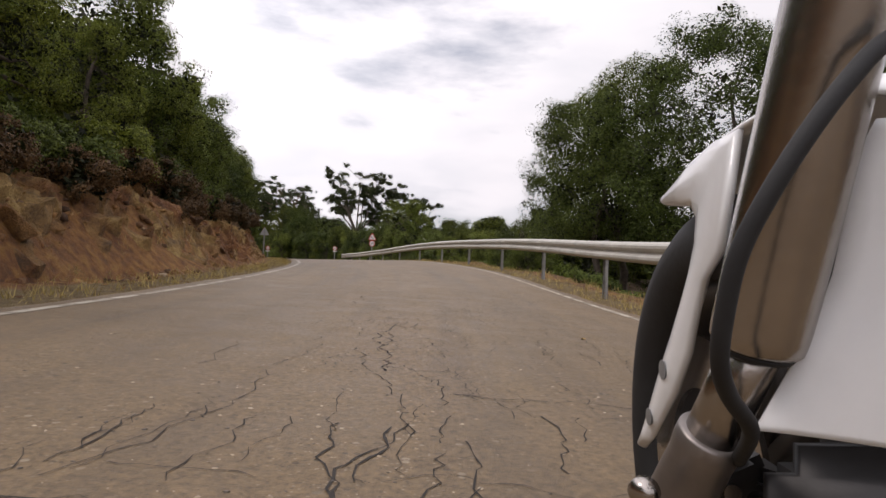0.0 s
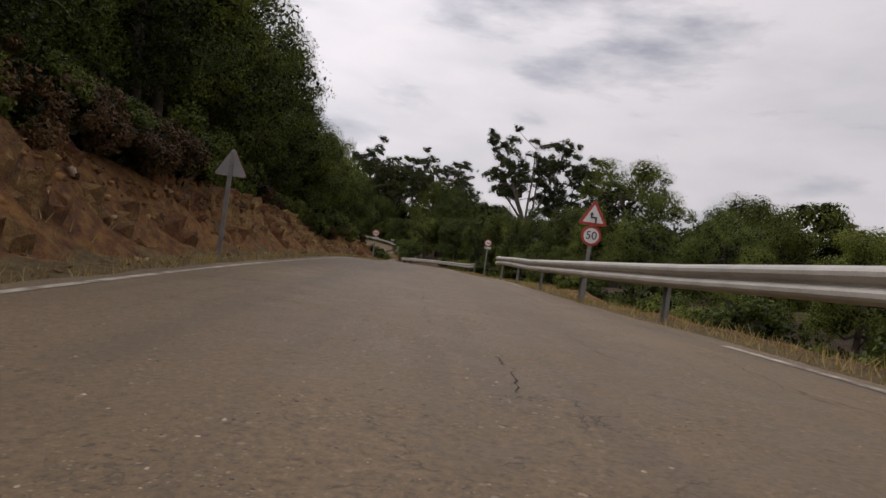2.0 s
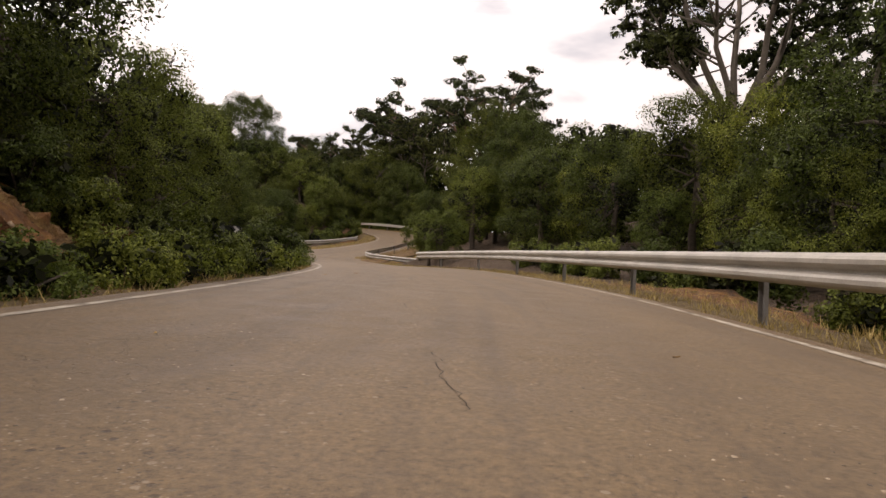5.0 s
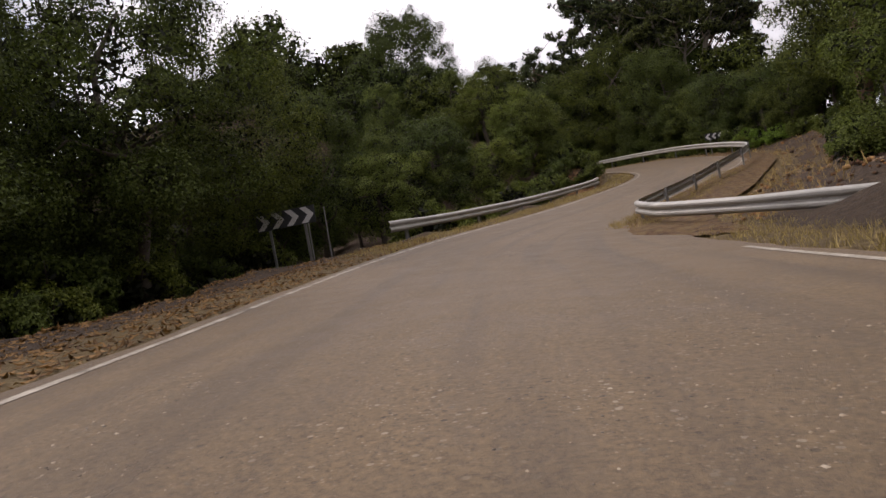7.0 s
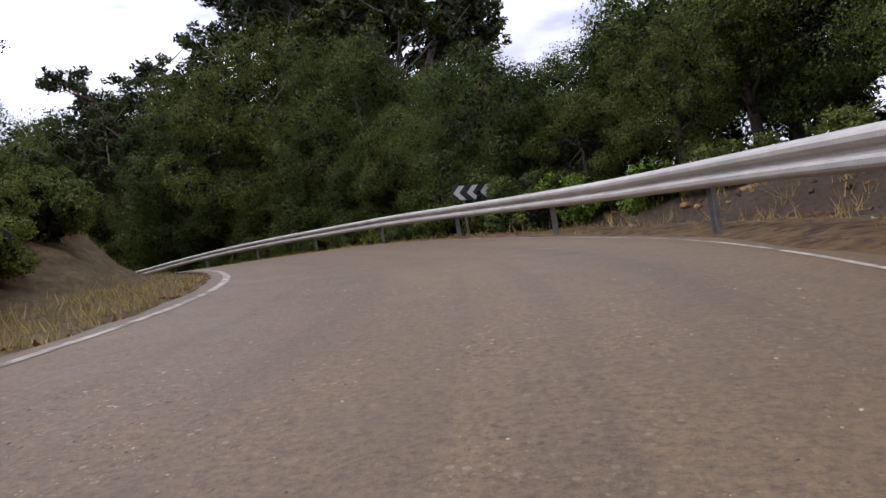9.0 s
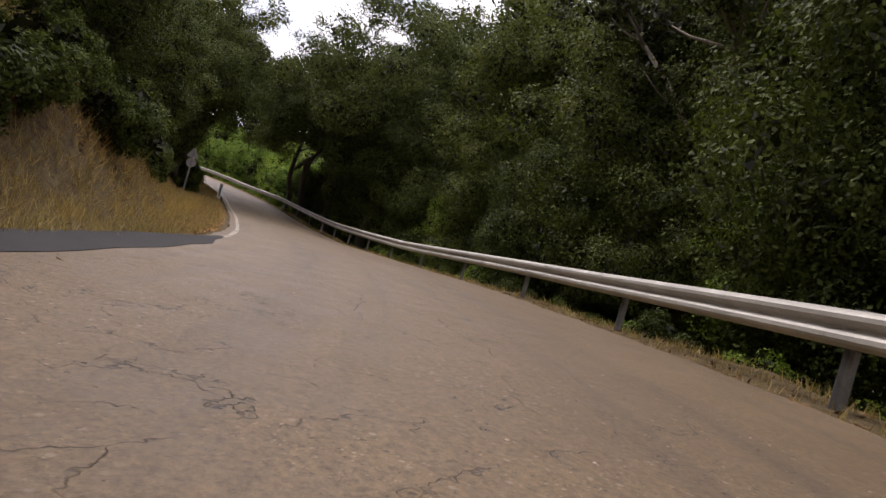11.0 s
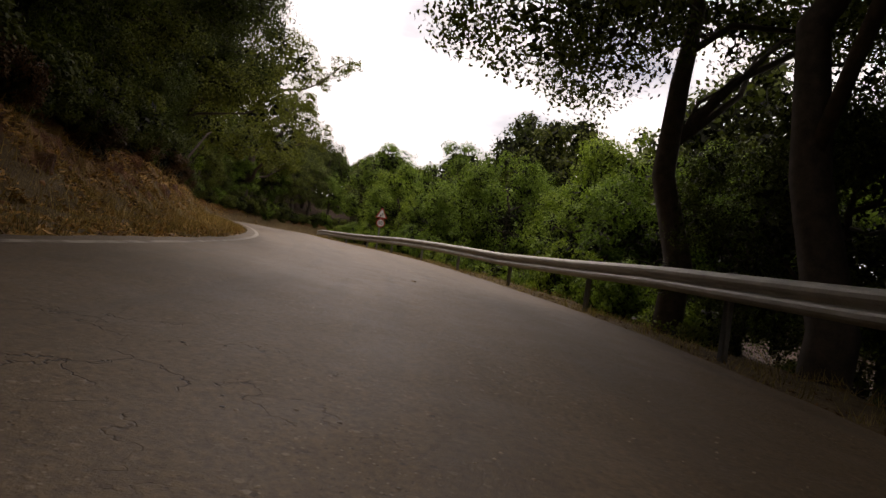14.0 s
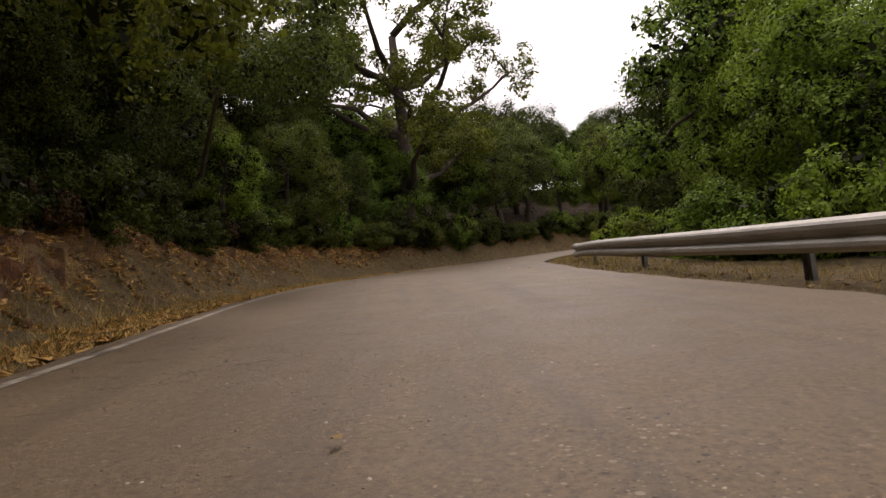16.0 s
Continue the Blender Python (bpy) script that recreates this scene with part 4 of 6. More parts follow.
OAKS = [build_tree("oak_tree", "dense dark green oak with foliage down to the bank", 11 + k, 7.0, (2.7, 2.7, 3.2), -0.95, LEAF_OAK, BARK, 46, 0.78, 42000, 0.068) for k in range(3)]
OLIVES = [build_tree("wild_olive_tree", "grey-green wild olive with a ragged crown", 31 + k, 6.5, (2.4, 2.4, 2.9), -0.9, LEAF_OLIVE, BARK, 44, 0.66, 38000, 0.064) for k in range(3)]
BRIGHTS = [build_tree("leafy_tree", "fresh green leafy tree at the roadside", 51 + k, 6.0, (2.4, 2.4, 2.7), -0.95, LEAF_BRIGHT, BARK, 42, 0.68, 34000, 0.078) for k in range(2)]
TALLS = [build_tree("tall_oak_tree", "tall dark oak with spreading boughs and full crown", 71 + k, 10.0, (3.7, 3.7, 4.7), -0.97, LEAF_OAK, BARK, 78, 0.85, 96000, 0.068, 0.15, 0.8) for k in range(3)]
LEANERS = [build_tree("overhanging_oak_tree", "dark oak with boughs spreading over the road", 76 + k, 10.0, (4.0, 4.0, 4.2), -0.5, LEAF_OAK, BARK, 66, 0.85, 95000, 0.07, 0.17, 0.9) for k in range(2)]
SPREADERS = [build_tree("spreading_oak_tree", "old light green oak with boughs reaching over the road", 79, 9.4, (4.4, 4.4, 3.3), -0.45, LEAF_OLIVE, BARK, 60, 0.74, 60000, 0.08, 0.2, 0.9)]
FARS = [build_tree("woodland_tree", "dark green tree of the wooded hillside", 81 + k, 8.0, (3.2, 3.2, 3.8), -0.95, LEAF_OAK, BARK, 44, 0.95, 12000, 0.17) for k in range(2)]
EUCS = [build_eucalyptus(91 + k, 15.0, "tall eucalyptus with pale trunk and open leafy clumps", k == 2) for k in range(3)]
SHRUBS = [build_shrub("evergreen_shrub", 111, "dark green shrub on the roadside bank", LEAF_OAK), build_shrub("wild_olive_shrub", 112, "olive-green shrub on the road verge", LEAF_OLIVE), build_shrub("bramble_bush", 113, "fresh green bramble behind the guard rail", LEAF_BRIGHT), build_shrub("spreading_shrub", 114, "low spreading green shrub on the slope", LEAF_OLIVE, (1.5, 1.5, 0.8), 0.09)]
DRY_BRUSH = [build_shrub("dry_brush", 115, "dry brown twiggy brush at the top of the bank", LEAF_TWIG, (1.3, 1.3, 1.0), 0.09)]
USED = set()


def plant(kinds, x, y, scale, rng, sink=0.1, tall=1.0):
    src = kinds[rng.randrange(len(kinds))]
    m = pose(x, y, ground_at(x, y) - sink, 0, 0, rng.uniform(0, 360)) @ Matrix.Diagonal((scale, scale, scale * tall, 1))
    if src.name not in USED:
        USED.add(src.name)
        src.matrix_basis = m
        return src
    c = copy_thing(src, Matrix.Identity(4))
    c.matrix_basis = m
    return c


def plant_road(kinds, s, lat, scale, rng, tall=1.0, sink=0.1):
    p = on_road(s, lat)
    return plant(kinds, p.x, p.y, scale, rng, sink, tall)


rt = random.Random(5)


def clear(x, y, gap):
    _, la, _, _ = road_coords([x], [y])
    return abs(la[0]) > gap


def row(kinds, s0, s1, step, lat, scale, jitter=0.8, tall=1.0, vary=0.2, gap=4.6):
    rt = random.Random(int(s0 * 13 + s1 * 7 + lat * 101))
    s = s0
    while s < s1:
        la = lat + rt.uniform(-jitter, jitter)
        p = on_road(s, la)
        k = scale * rt.uniform(1 - vary, 1 + vary)
        if 186 < s < 201.5 and 0 < la < 6.9:
            # open verge round the two sign backs
            s += step
            continue
        if clear(p.x, p.y, gap):
            plant(kinds, p.x, p.y, k, rt, 0.4 * k, tall * rt.uniform(0.92, 1.1))
        s += step * rt.uniform(0.8, 1.25)


# hill side, first stretch
row(SHRUBS[:2], -6, 94, 1.7, 5.6, 0.66, 0.25, gap=4.4)
row(DRY_BRUSH, -6, 30, 2.3, 5.0, 0.62, 0.2, gap=4.4)
row(DRY_BRUSH, 36, 94, 3.6, 5.5, 0.55, 0.2, gap=4.4)
row(SHRUBS[:1] + DRY_BRUSH, 33, 46, 1.1, 5.25, 0.72, 0.2, gap=4.4)
row(DRY_BRUSH, 216, 262, 3.4, 5.5, 0.55, 0.2, gap=4.4)
row(OAKS, 44, 62, 3.4, 6.5, 0.85, 0.3)
row(SHRUBS[:2], 32, 48, 1.8, 5.5, 0.6, 0.2, gap=4.2)
row(SHRUBS[:1] + SHRUBS[3:], 80, 94, 1.6, 3.65, 0.62, 0.1, gap=3.4)
for s, la in ((106.5, -5.0), (109.5, -5.1), (112.5, -5.3), (114.5, -6.2)):
    plant_road(OLIVES, s, la, 0.5, rt)
row(OAKS + OLIVES, -12, 42, 3.0, 6.9, 0.66, 0.5)
row(OAKS + OLIVES, 42, 92, 3.3, 7.0, 0.88, 0.5)
row(OAKS, -12, 40, 4.0, 10.0, 0.72, 0.8)
row(OAKS, 42, 96, 4.2, 10.5, 1.12, 1.0)
row(FARS, -12, 40, 5.0, 15, 0.66, 1.5)
row(FARS, 44, 100, 5.0, 16, 1.1, 1.5)
plant_road(OLIVES, 18.5, 6.9, 0.8, rt)
plant_road(OLIVES, 16.0, 7.6, 0.85, rt)
# valley side, first stretch
plant_road(TALLS, 26.5, -10.9, 1.0, rt)
plant_road(TALLS, 22.5, -13.8, 1.3, rt)
plant_road(TALLS, 29, -13.6, 1.28, rt)
plant_road(TALLS, 20.0, -17.6, 1.2, rt)
row(OLIVES + OAKS, 12, 24, 3.0, -19, 0.9, 1.0)
row(FARS, 10, 36, 4.0, -24, 0.9, 1.5)
plant_road(OLIVES, 63, -9.5, 1.2, rt)
row(SHRUBS[:2] + SHRUBS[3:], 4, 100, 2.2, -6.2, 0.8, 0.6)
row(OLIVES, 38, 98, 4.0, -9.0, 0.62, 0.8)
row(OAKS + OLIVES, 76, 112, 3.0, -11.0, 1.0, 0.8)
row(OAKS + OLIVES, 36, 106, 4.2, -13.5, 0.72, 1.5)
row(FARS, 36, 112, 4.5, -20, 0.85, 2.0)
row(FARS, 40, 112, 5, -28, 0.95, 3.0)
for x, y, k in ((-13.9, 101.5, 1.12), (-9.4, 103.5, 0.92), (-6.5, 105.2, 0.8), (-33.9, 131.7, 1.1), (-29.0, 127.5, 0.8), (-38.5, 127.0, 0.82), (-5, 118, 0.9)):
    if clear(x, y, 5):
        plant(EUCS, x, y, k, rt)
# outer side of the right bend
row(SHRUBS[:2], 94, 113, 1.7, 9.2, 0.85, 0.4)
row(SHRUBS[:2], 125, 146, 1.6, 6.9, 0.85, 0.35)
row(OAKS + OLIVES, 96, 109, 3.0, 11.2, 0.95, 0.6)
row(OAKS + OLIVES, 109, 126, 2.8, 11.2, 0.78, 0.6)
row(OLIVES + OAKS, 125, 148, 3.0, 9.0, 0.7, 0.6)
row(OLIVES + OAKS, 92, 112, 4.0, 14.0, 0.78, 1.0)
row(OLIVES + OAKS, 112, 145, 4.0, 14.0, 0.62, 1.0)
row(SHRUBS[:2], 93, 116, 1.3, 8.4, 0.8, 0.3)
row(SHRUBS[:2], 93, 122, 1.5, 10.0, 1.1, 0.4)
for x, y, k in ((-43.5, 100.5, 1.0), (-46.5, 106, 1.12), (-49, 110.5, 0.95), (-51, 115.5, 0.80), (-53, 121.5, 0.68), (-54, 127.5, 0.58), (-48, 103, 1.1)):
    plant(TALLS, x, y, k, rt, 0.3)
row(OLIVES + OAKS, 92, 150, 3.0, 17.0, 0.58, 1.0)
row(FARS, 92, 150, 4.5, 20, 0.56, 1.5)
row(FARS, 92, 150, 5, 25, 0.6, 2.5)
# inner side of the right bend and beyond
row(SHRUBS[:2], 122, 150, 2.4, -7.0, 0.7, 0.5)
row(OLIVES + OAKS, 122, 150, 3.4, -9.6, 0.9, 0.6)
row(TALLS, 124, 148, 4.5, -12.5, 1.05, 0.8)
for x, y, k in ((-30, 124, 1.2), (-26.5, 117, 0.95), (-33, 131.5, 1.25)):
    plant(TALLS, x, y, k, rt, 0.3)
row(FARS, 112, 152, 4.5, -17, 1.1, 1.5)
# outer side of the left bend
for x, y, k in ((-50, 159.5, 1.3), (-55.5, 163.5, 1.6), (-52, 166, 1.4), (-57.5, 161, 1.25), (-65, 163, 0.95), (-70, 161, 0.9)):
    plant(EUCS, x, y, k, rt)
plant(TALLS, -50.5, 152.0, 1.1, rt, 0.3)
plant(TALLS, -55.5, 155.0, 1.45, rt, 0.3)
for x, y, k in ((-47.5, 149.8, 0.9), (-52.5, 153.4, 0.95), (-45.5, 152.5, 0.9), (-43.5, 147.5, 0.8), (-49.5, 154.5, 1.0)):
    plant(OAKS, x, y, k, rt, 0.3)
row(SHRUBS[:3], 146, 258, 1.9, -5.9, 0.8, 0.5)
row(OAKS + OLIVES, 150, 170, 3.4, -8.6, 0.75, 0.8)
row(OAKS, 146, 162, 2.2, -7.0, 0.58, 0.3)
row(OAKS, 151, 164, 2.0, -6.3, 0.72, 0.2, gap=5.0)
row(SHRUBS[:2], 148, 166, 1.3, -5.1, 0.9, 0.1, gap=4.6)
row(OAKS, 146, 164, 2.8, -10.5, 1.0, 0.5)
row(FARS, 150, 172, 4, -14, 0.8, 1.5)
row(OAKS + BRIGHTS, 170, 218, 3.2, -8.0, 0.95, 0.6)
row(TALLS, 166, 208, 3.0, -9.4, 1.2, 0.8)
row(EUCS, 172, 200, 5.0, -12.0, 1.05, 1.0)
row(TALLS, 166, 214, 5.0, -14, 1.7, 1.2)
plant_road(TALLS, 209, -7.6, 1.3, rt)
plant_road(TALLS, 206, -8.8, 1.9, rt)
plant_road(LEANERS, 205.0, -6.0, 1.8, rt)
plant_road(LEANERS, 212.0, -5.2, 1.65, rt)
plant_road(LEANERS, 217.5, -4.6, 1.55, rt, sink=1.2)
plant_road(LEANERS, 221.5, -5.1, 1.4, rt)
plant_road(TALLS, 217, -11.0, 1.6, rt)
plant_road(TALLS, 204, -9.5, 1.75, rt)
plant_road(TALLS, 210.5, -10.0, 1.75, rt)
plant_road(OAKS, 213, -7.4, 1.1, rt)
plant_road(OAKS, 218.5, -7.6, 1.1, rt)
row(SHRUBS[:2] + OAKS[:1], 206, 222, 2.2, -6.6, 0.7, 0.3)
row(FARS, 160, 222, 4.0, -15, 1.6, 1.5)
row(TALLS, 192, 218, 3.2, -12.0, 1.75, 0.8)
row(TALLS, 176, 196, 4.0, -13.0, 1.6, 0.8)
row(FARS, 160, 222, 5, -22, 1.4, 2)
row(SHRUBS[2:3], 222, 252, 1.6, -5.3, 0.85, 0.3)
row(BRIGHTS, 223, 258, 2.8, -8.0, 0.85, 0.8)
row(BRIGHTS, 223, 256, 3.4, -12.0, 1.25, 1.2)
row(BRIGHTS + FARS[:1], 223, 254, 4.5, -18, 1.55, 2)
# inner side of the left bend
row(SHRUBS[:2], 144, 156, 1.9, 6.2, 0.7, 0.5, gap=5.0)
row(SHRUBS[:2], 192, 268, 2.4, 6.9, 0.75, 0.4, gap=5.0)
row(SHRUBS[:2], 158, 187, 1.6, 5.9, 0.8, 0.5, gap=4.8)
row(SHRUBS[:2], 139, 156, 1.5, 5.2, 0.6, 0.3, gap=4.5)
row(OAKS + OLIVES, 143, 157, 2.8, 7.9, 0.66, 0.5)
row(OAKS, 156, 192, 2.8, 8.0, 0.95, 0.4)
row(OAKS + OLIVES, 192, 250, 3.2, 7.9, 0.98, 0.5)
row(OAKS + OLIVES, 150, 168, 3.0, 11.0, 0.8, 0.6)
row(TALLS, 168, 250, 3.8, 11.0, 1.15, 0.8)
row(LEANERS, 198, 214, 4.4, 5.6, 1.2, 0.3, gap=4.8)
row(LEANERS, 214, 250, 4.4, 7.0, 1.2, 0.3, gap=4.8)
row(OAKS, 192, 214, 2.4, 6.3, 0.84, 0.3, gap=5.0)
row(OAKS, 214, 254, 2.4, 7.4, 0.84, 0.3, gap=5.0)
row(OLIVES + OAKS[:1], 243, 255, 3.0, 8.6, 0.95, 0.4)
row(TALLS, 243, 262, 3.4, 10.5, 1.1, 0.5)
row(OLIVES, 247, 257, 3.0, 6.9, 1.0, 0.3)
row(OLIVES + BRIGHTS, 255, 268, 1.9, 6.0, 0.7, 0.4, gap=5.0)
row(BRIGHTS + OLIVES, 254, 268, 2.6, 8.4, 0.85, 0.5, gap=5.0)
row(SHRUBS[:3], 264, 292, 1.4, 5.0, 0.85, 0.3, gap=4.4)
row(BRIGHTS + OLIVES, 266, 292, 2.0, 7.0, 0.95, 0.5, gap=5.0)
row(SHRUBS[:1], 192, 213, 1.7, 4.9, 0.7, 0.25, gap=4.3)
row(SHRUBS[:2], 213, 250, 1.4, 6.4, 0.85, 0.2, gap=4.8)
row(SHRUBS[:1], 250, 262, 1.7, 5.2, 0.7, 0.25, gap=4.3)
row(OAKS + OLIVES, 213, 254, 2.6, 6.9, 0.8, 0.3, gap=5.0)
row(SHRUBS[:1], 222, 253, 1.2, 5.7, 0.62, 0.15, gap=4.6)
for s, la, k, d in ((244, 6.0, 1.55, 5.0), (255, 6.4, 1.2, 3.2)):
    plant_road(SPREADERS, s, la, k, rt, sink=d)
row(FARS, 150, 172, 4.5, 15, 0.7, 1.0)
row(FARS, 172, 266, 4.5, 15, 1.2, 1.5)
row(FARS, 176, 262, 5.5, 22, 1.3, 2.5)
# beyond the last bend
end_p, end_h = on_road(240, 0), radians(heading(240))


def beyond(d, la):
    return end_p.x - math.sin(end_h) * d - math.cos(end_h) * la, end_p.y + math.cos(end_h) * d - math.sin(end_h) * la


for k in range(150):
    x, y = beyond(rt.uniform(18, 62), rt.uniform(-26, 14))
    if clear(x, y, 4.6):
        if clear(x, y, 6.4):
            plant(OAKS[:1] + BRIGHTS + OLIVES, x, y, rt.uniform(0.95, 1.3), rt, 0.5)
        else:
            plant(SHRUBS[:3], x, y, rt.uniform(0.6, 0.9), rt, 0.2)


def build_cork_oak():
    """An old oak with long crooked boughs and tufts of leaves at their ends."""
    rng, rnd = np.random.default_rng(207), random.Random(207)
    root = thing("cork_oak_tree", "old gnarled oak with crooked boughs and tufted crown", "tree")
    bm = bmesh.new()
    trunk = [Vector(p) for p in ((0, 0, -0.6), (0.1, 0, 1.6), (0.35, 0.1, 3.4), (0.2, 0.1, 5.0), (0.5, 0, 6.6))]
    tube(bm, trunk, [0.32, 0.25, 0.21, 0.17, 0.12], 10)
    tips = []
    for k in range(16):
        a = trunk[rnd.randint(1, 4)]
        ang = k * 2.4 + rnd.uniform(-0.4, 0.4)
        reach = rnd.uniform(2.2, 4.4)
        pts, p = [a], a.copy()
        for q in range(5):
            p = p + Vector((math.cos(ang), math.sin(ang), rnd.uniform(0.1, 0.95))) * reach / 5
            ang += rnd.uniform(-0.6, 0.6)
            pts.append(p.copy())
            if q > 1:
                side = p + Vector((rnd.uniform(-0.8, 0.8), rnd.uniform(-0.8, 0.8), rnd.uniform(0.2, 0.9)))
                tube(bm, [p, (p + side) / 2 + Vector((0, 0, 0.1)), side], [0.05, 0.035, 0.012], 5)
                tips.append(side)
        tube(bm, pts, [0.13, 0.11, 0.09, 0.065, 0.045, 0.02], 7)
        tips.append(p)
    part("trunk", bm, BARK, root, smooth=True)
    c = np.repeat(np.array(tips), 5, 0) + rng.normal(size=(len(tips) * 5, 3)) * np.array([0.42, 0.42, 0.28])
    part_mesh("crown", fast_mesh("crown", *foliage(rng, c, 0.42 * rng.uniform(0.6, 1.3, len(c)), 60000, 0.095, 10, 0.75)), LEAF_OLIVE, root)
    return root


oak = build_cork_oak()
x, y = -160.0, 139.3
oak.matrix_basis = pose(x, y, ground_at(x, y) - 0.2, 0, 0, 40) @ Matrix.Scale(1.5, 4)
oak2 = copy_thing(oak, Matrix.Identity(4))
x, y = -158.0, 133.0
oak2.matrix_basis = pose(x, y, ground_at(x, y) - 0.2, 0, 0, 190) @ Matrix.Scale(1.25, 4)
plant_road(BRIGHTS, 256, -7.8, 1.35, rt)
# far woods, one mass of crowns
fw = np.random.default_rng(303)
spots = np.stack([fw.uniform(-190, 32, 2600), fw.uniform(-32, 184, 2600)], 1)
_, fw_lat, _, _ = road_coords(spots[:, 0], spots[:, 1])
spots = spots[np.abs(fw_lat) > 29]
fw_z = ground_height(spots[:, 0], spots[:, 1])
heart = np.repeat(np.c_[spots, fw_z + 3.0], 5, 0) + fw.normal(size=(len(spots) * 5, 3)) * np.array([1.3, 1.3, 0.9])
tagged(part_mesh("far_woods", fast_mesh("far_woods", *foliage(fw, heart, 1.5 * fw.uniform(0.6, 1.2, len(heart)), 190000, 0.95, 8)), LEAF_OAK), "dark green woods covering the hills beyond the road", "woods", kind="stuff")
for src in OAKS + OLIVES + BRIGHTS + SPREADERS + TALLS + LEANERS + FARS + EUCS + SHRUBS + DRY_BRUSH:
    if src.name not in USED:
        for o in list(src.children_recursive) + [src]:
            bpy.data.objects.remove(o)

# ---- tar strip along the road edge ----
ribbon("tar_strip", 157, 176.5, lambda s: float(np.interp(s, [157, 160, 173, 176.5], [2.95, 3.25, 3.25, 2.7])), lambda s: float(np.interp(s, [157, 160, 174, 176.5], [2.9, 2.5, 2.48, 2.66])) + 0.03 * math.sin(s * 2.7),
       0.006, TAR, "dark fresh asphalt strip along the road edge", "pavement", thick=0.08)

# ---- litter, grass, stones ----


def scatter(n, s0, s1, lat0, lat1, rng, lift=0.0):
    ss, la = rng.uniform(s0, s1, n), rng.uniform(lat0, lat1, n)
    c = np.stack([np.interp(ss, S, CENTRE[:, k]) for k in range(2)], 1)
    lw = np.stack([np.interp(ss, S, LEFT[:, k]) for k in range(2)], 1)
    p = c + lw * la[:, None]
    return np.c_[p, ground_height(p[:, 0], p[:, 1]) + lift]


def litter(name, label, n_list, size, mat, seed, flat=1.0):
    rng = np.random.default_rng(seed)
    p = np.vstack([scatter(n, *w[:4], rng, 0.012 if len(w) < 5 else w[4]) for n, w in n_list])
    n = len(p)
    a = rng.normal(size=(n, 3)) * np.array([1, 1, 0.3 * flat])
    a /= np.linalg.norm(a, axis=1)[:, None]
    b = np.cross(a, np.array([0, 0, 1.0]) + rng.normal(size=(n, 3)) * 0.35 * flat)
    b /= np.linalg.norm(b, axis=1)[:, None]
    ln = size * rng.uniform(0.6, 1.5, (n, 1))
    mid = np.cross(a, b) * ln * 0.15
    q = np.stack([p - a * ln * 0.5, p + b * ln * 0.2 + mid, p + a * ln * 0.5, p - b * ln * 0.2 + mid], 1).reshape(-1, 3)
    tagged(part_mesh(name, mesh_of(name, q, np.arange(4 * n).reshape(-1, 4)), mat), label, "leaf litter", kind="stuff")


litter("leaf_litter", "dry brown fallen leaves on the verge and bank",
       [(22000, (94, 121, 3.0, 9.0)), (5000, (-10, 92, 3.1, 5.5)), (9000, (176, 205, 3.0, 6.5)), (5000, (158, 196, 3.3, 6.5)), (4000, (150, 260, -4.6, -3.0)), (3000, (54, 72, -5.5, -3.0)), (2500, (118, 150, -5.5, -3.0)), (1400, (121, 148, 2.52, 3.1)), (500, (119, 136, -2.7, -1.7, 0.15))], 0.075, LEAF_BROWN, 7)


litter("oak_leaf_litter", "thick yellow-brown fallen oak leaves along the bank", [(16000, (204, 268, 2.95, 5.6)), (44000, (206, 264, 2.95, 6.4)), (14000, (222, 262, 3.0, 4.3)), (5000, (176, 204, 3.0, 5.5))], 0.12, LEAF_DEAD, 29)
litter("fallen_leaves", "few dry leaves lying on the asphalt", [(40, (150, 262, -2.5, 2.5, 0.109)), (25, (0, 90, -2.5, 2.5, 0.109)), (1, (189.3, 189.7, 0.75, 0.85, 0.109))], 0.09, LEAF_DEAD, 19, 0.25)


def grass(name, label, n_list, height, mat, seed):
    rng = np.random.default_rng(seed)
    p = np.vstack([scatter(n, *w[:4], rng, -0.02 if len(w) < 5 else w[4]) for n, w in n_list])
    n, per = len(p), 5
    p = np.repeat(p, per, 0) + rng.normal(size=(n * per, 3)) * np.array([0.05, 0.05, 0])
    n *= per
    h = height * rng.uniform(0.4, 1.3, (n, 1))
    tip = p + np.c_[rng.normal(size=(n, 2)) * h * 0.45, h]
    w = rng.normal(size=(n, 3)) * np.array([1, 1, 0])
    w *= 0.006 / np.linalg.norm(w, axis=1)[:, None]
    q = np.stack([p - w, p + w, tip], 1).reshape(-1, 3)
    tagged(part_mesh(name, mesh_of(name, q, np.arange(3 * n).reshape(-1, 3)), mat), label, "grass", kind="stuff")


grass("dry_grass", "dry straw-coloured grass along the road edge",
      [(3500, (-10, 100, 2.95, 4.4)), (2500, (55, 74, -6, -2.95)), (1500, (0, 56, -4.2, -3.0)), (1700, (74, 118, -4.5, -3.0)), (250, (118, 150, -4.5, -3.0)), (700, (119, 136, -2.7, -1.6, 0.13)), (1800, (118, 146, 2.95, 4.2)), (16000, (150, 206, 3.1, 7.6)), (5000, (206, 260, 2.95, 4.8)), (3500, (150, 270, -4.3, -3.0))], 0.13, STRAW, 9)


grass("bank_grass", "tall dry yellow grass on the steep bank", [(4500, (154, 196, 3.9, 7.4)), (450, (118, 150, -6.5, -3.9)), (1000, (208, 250, 3.6, 5.6))], 0.3, STRAW, 10)


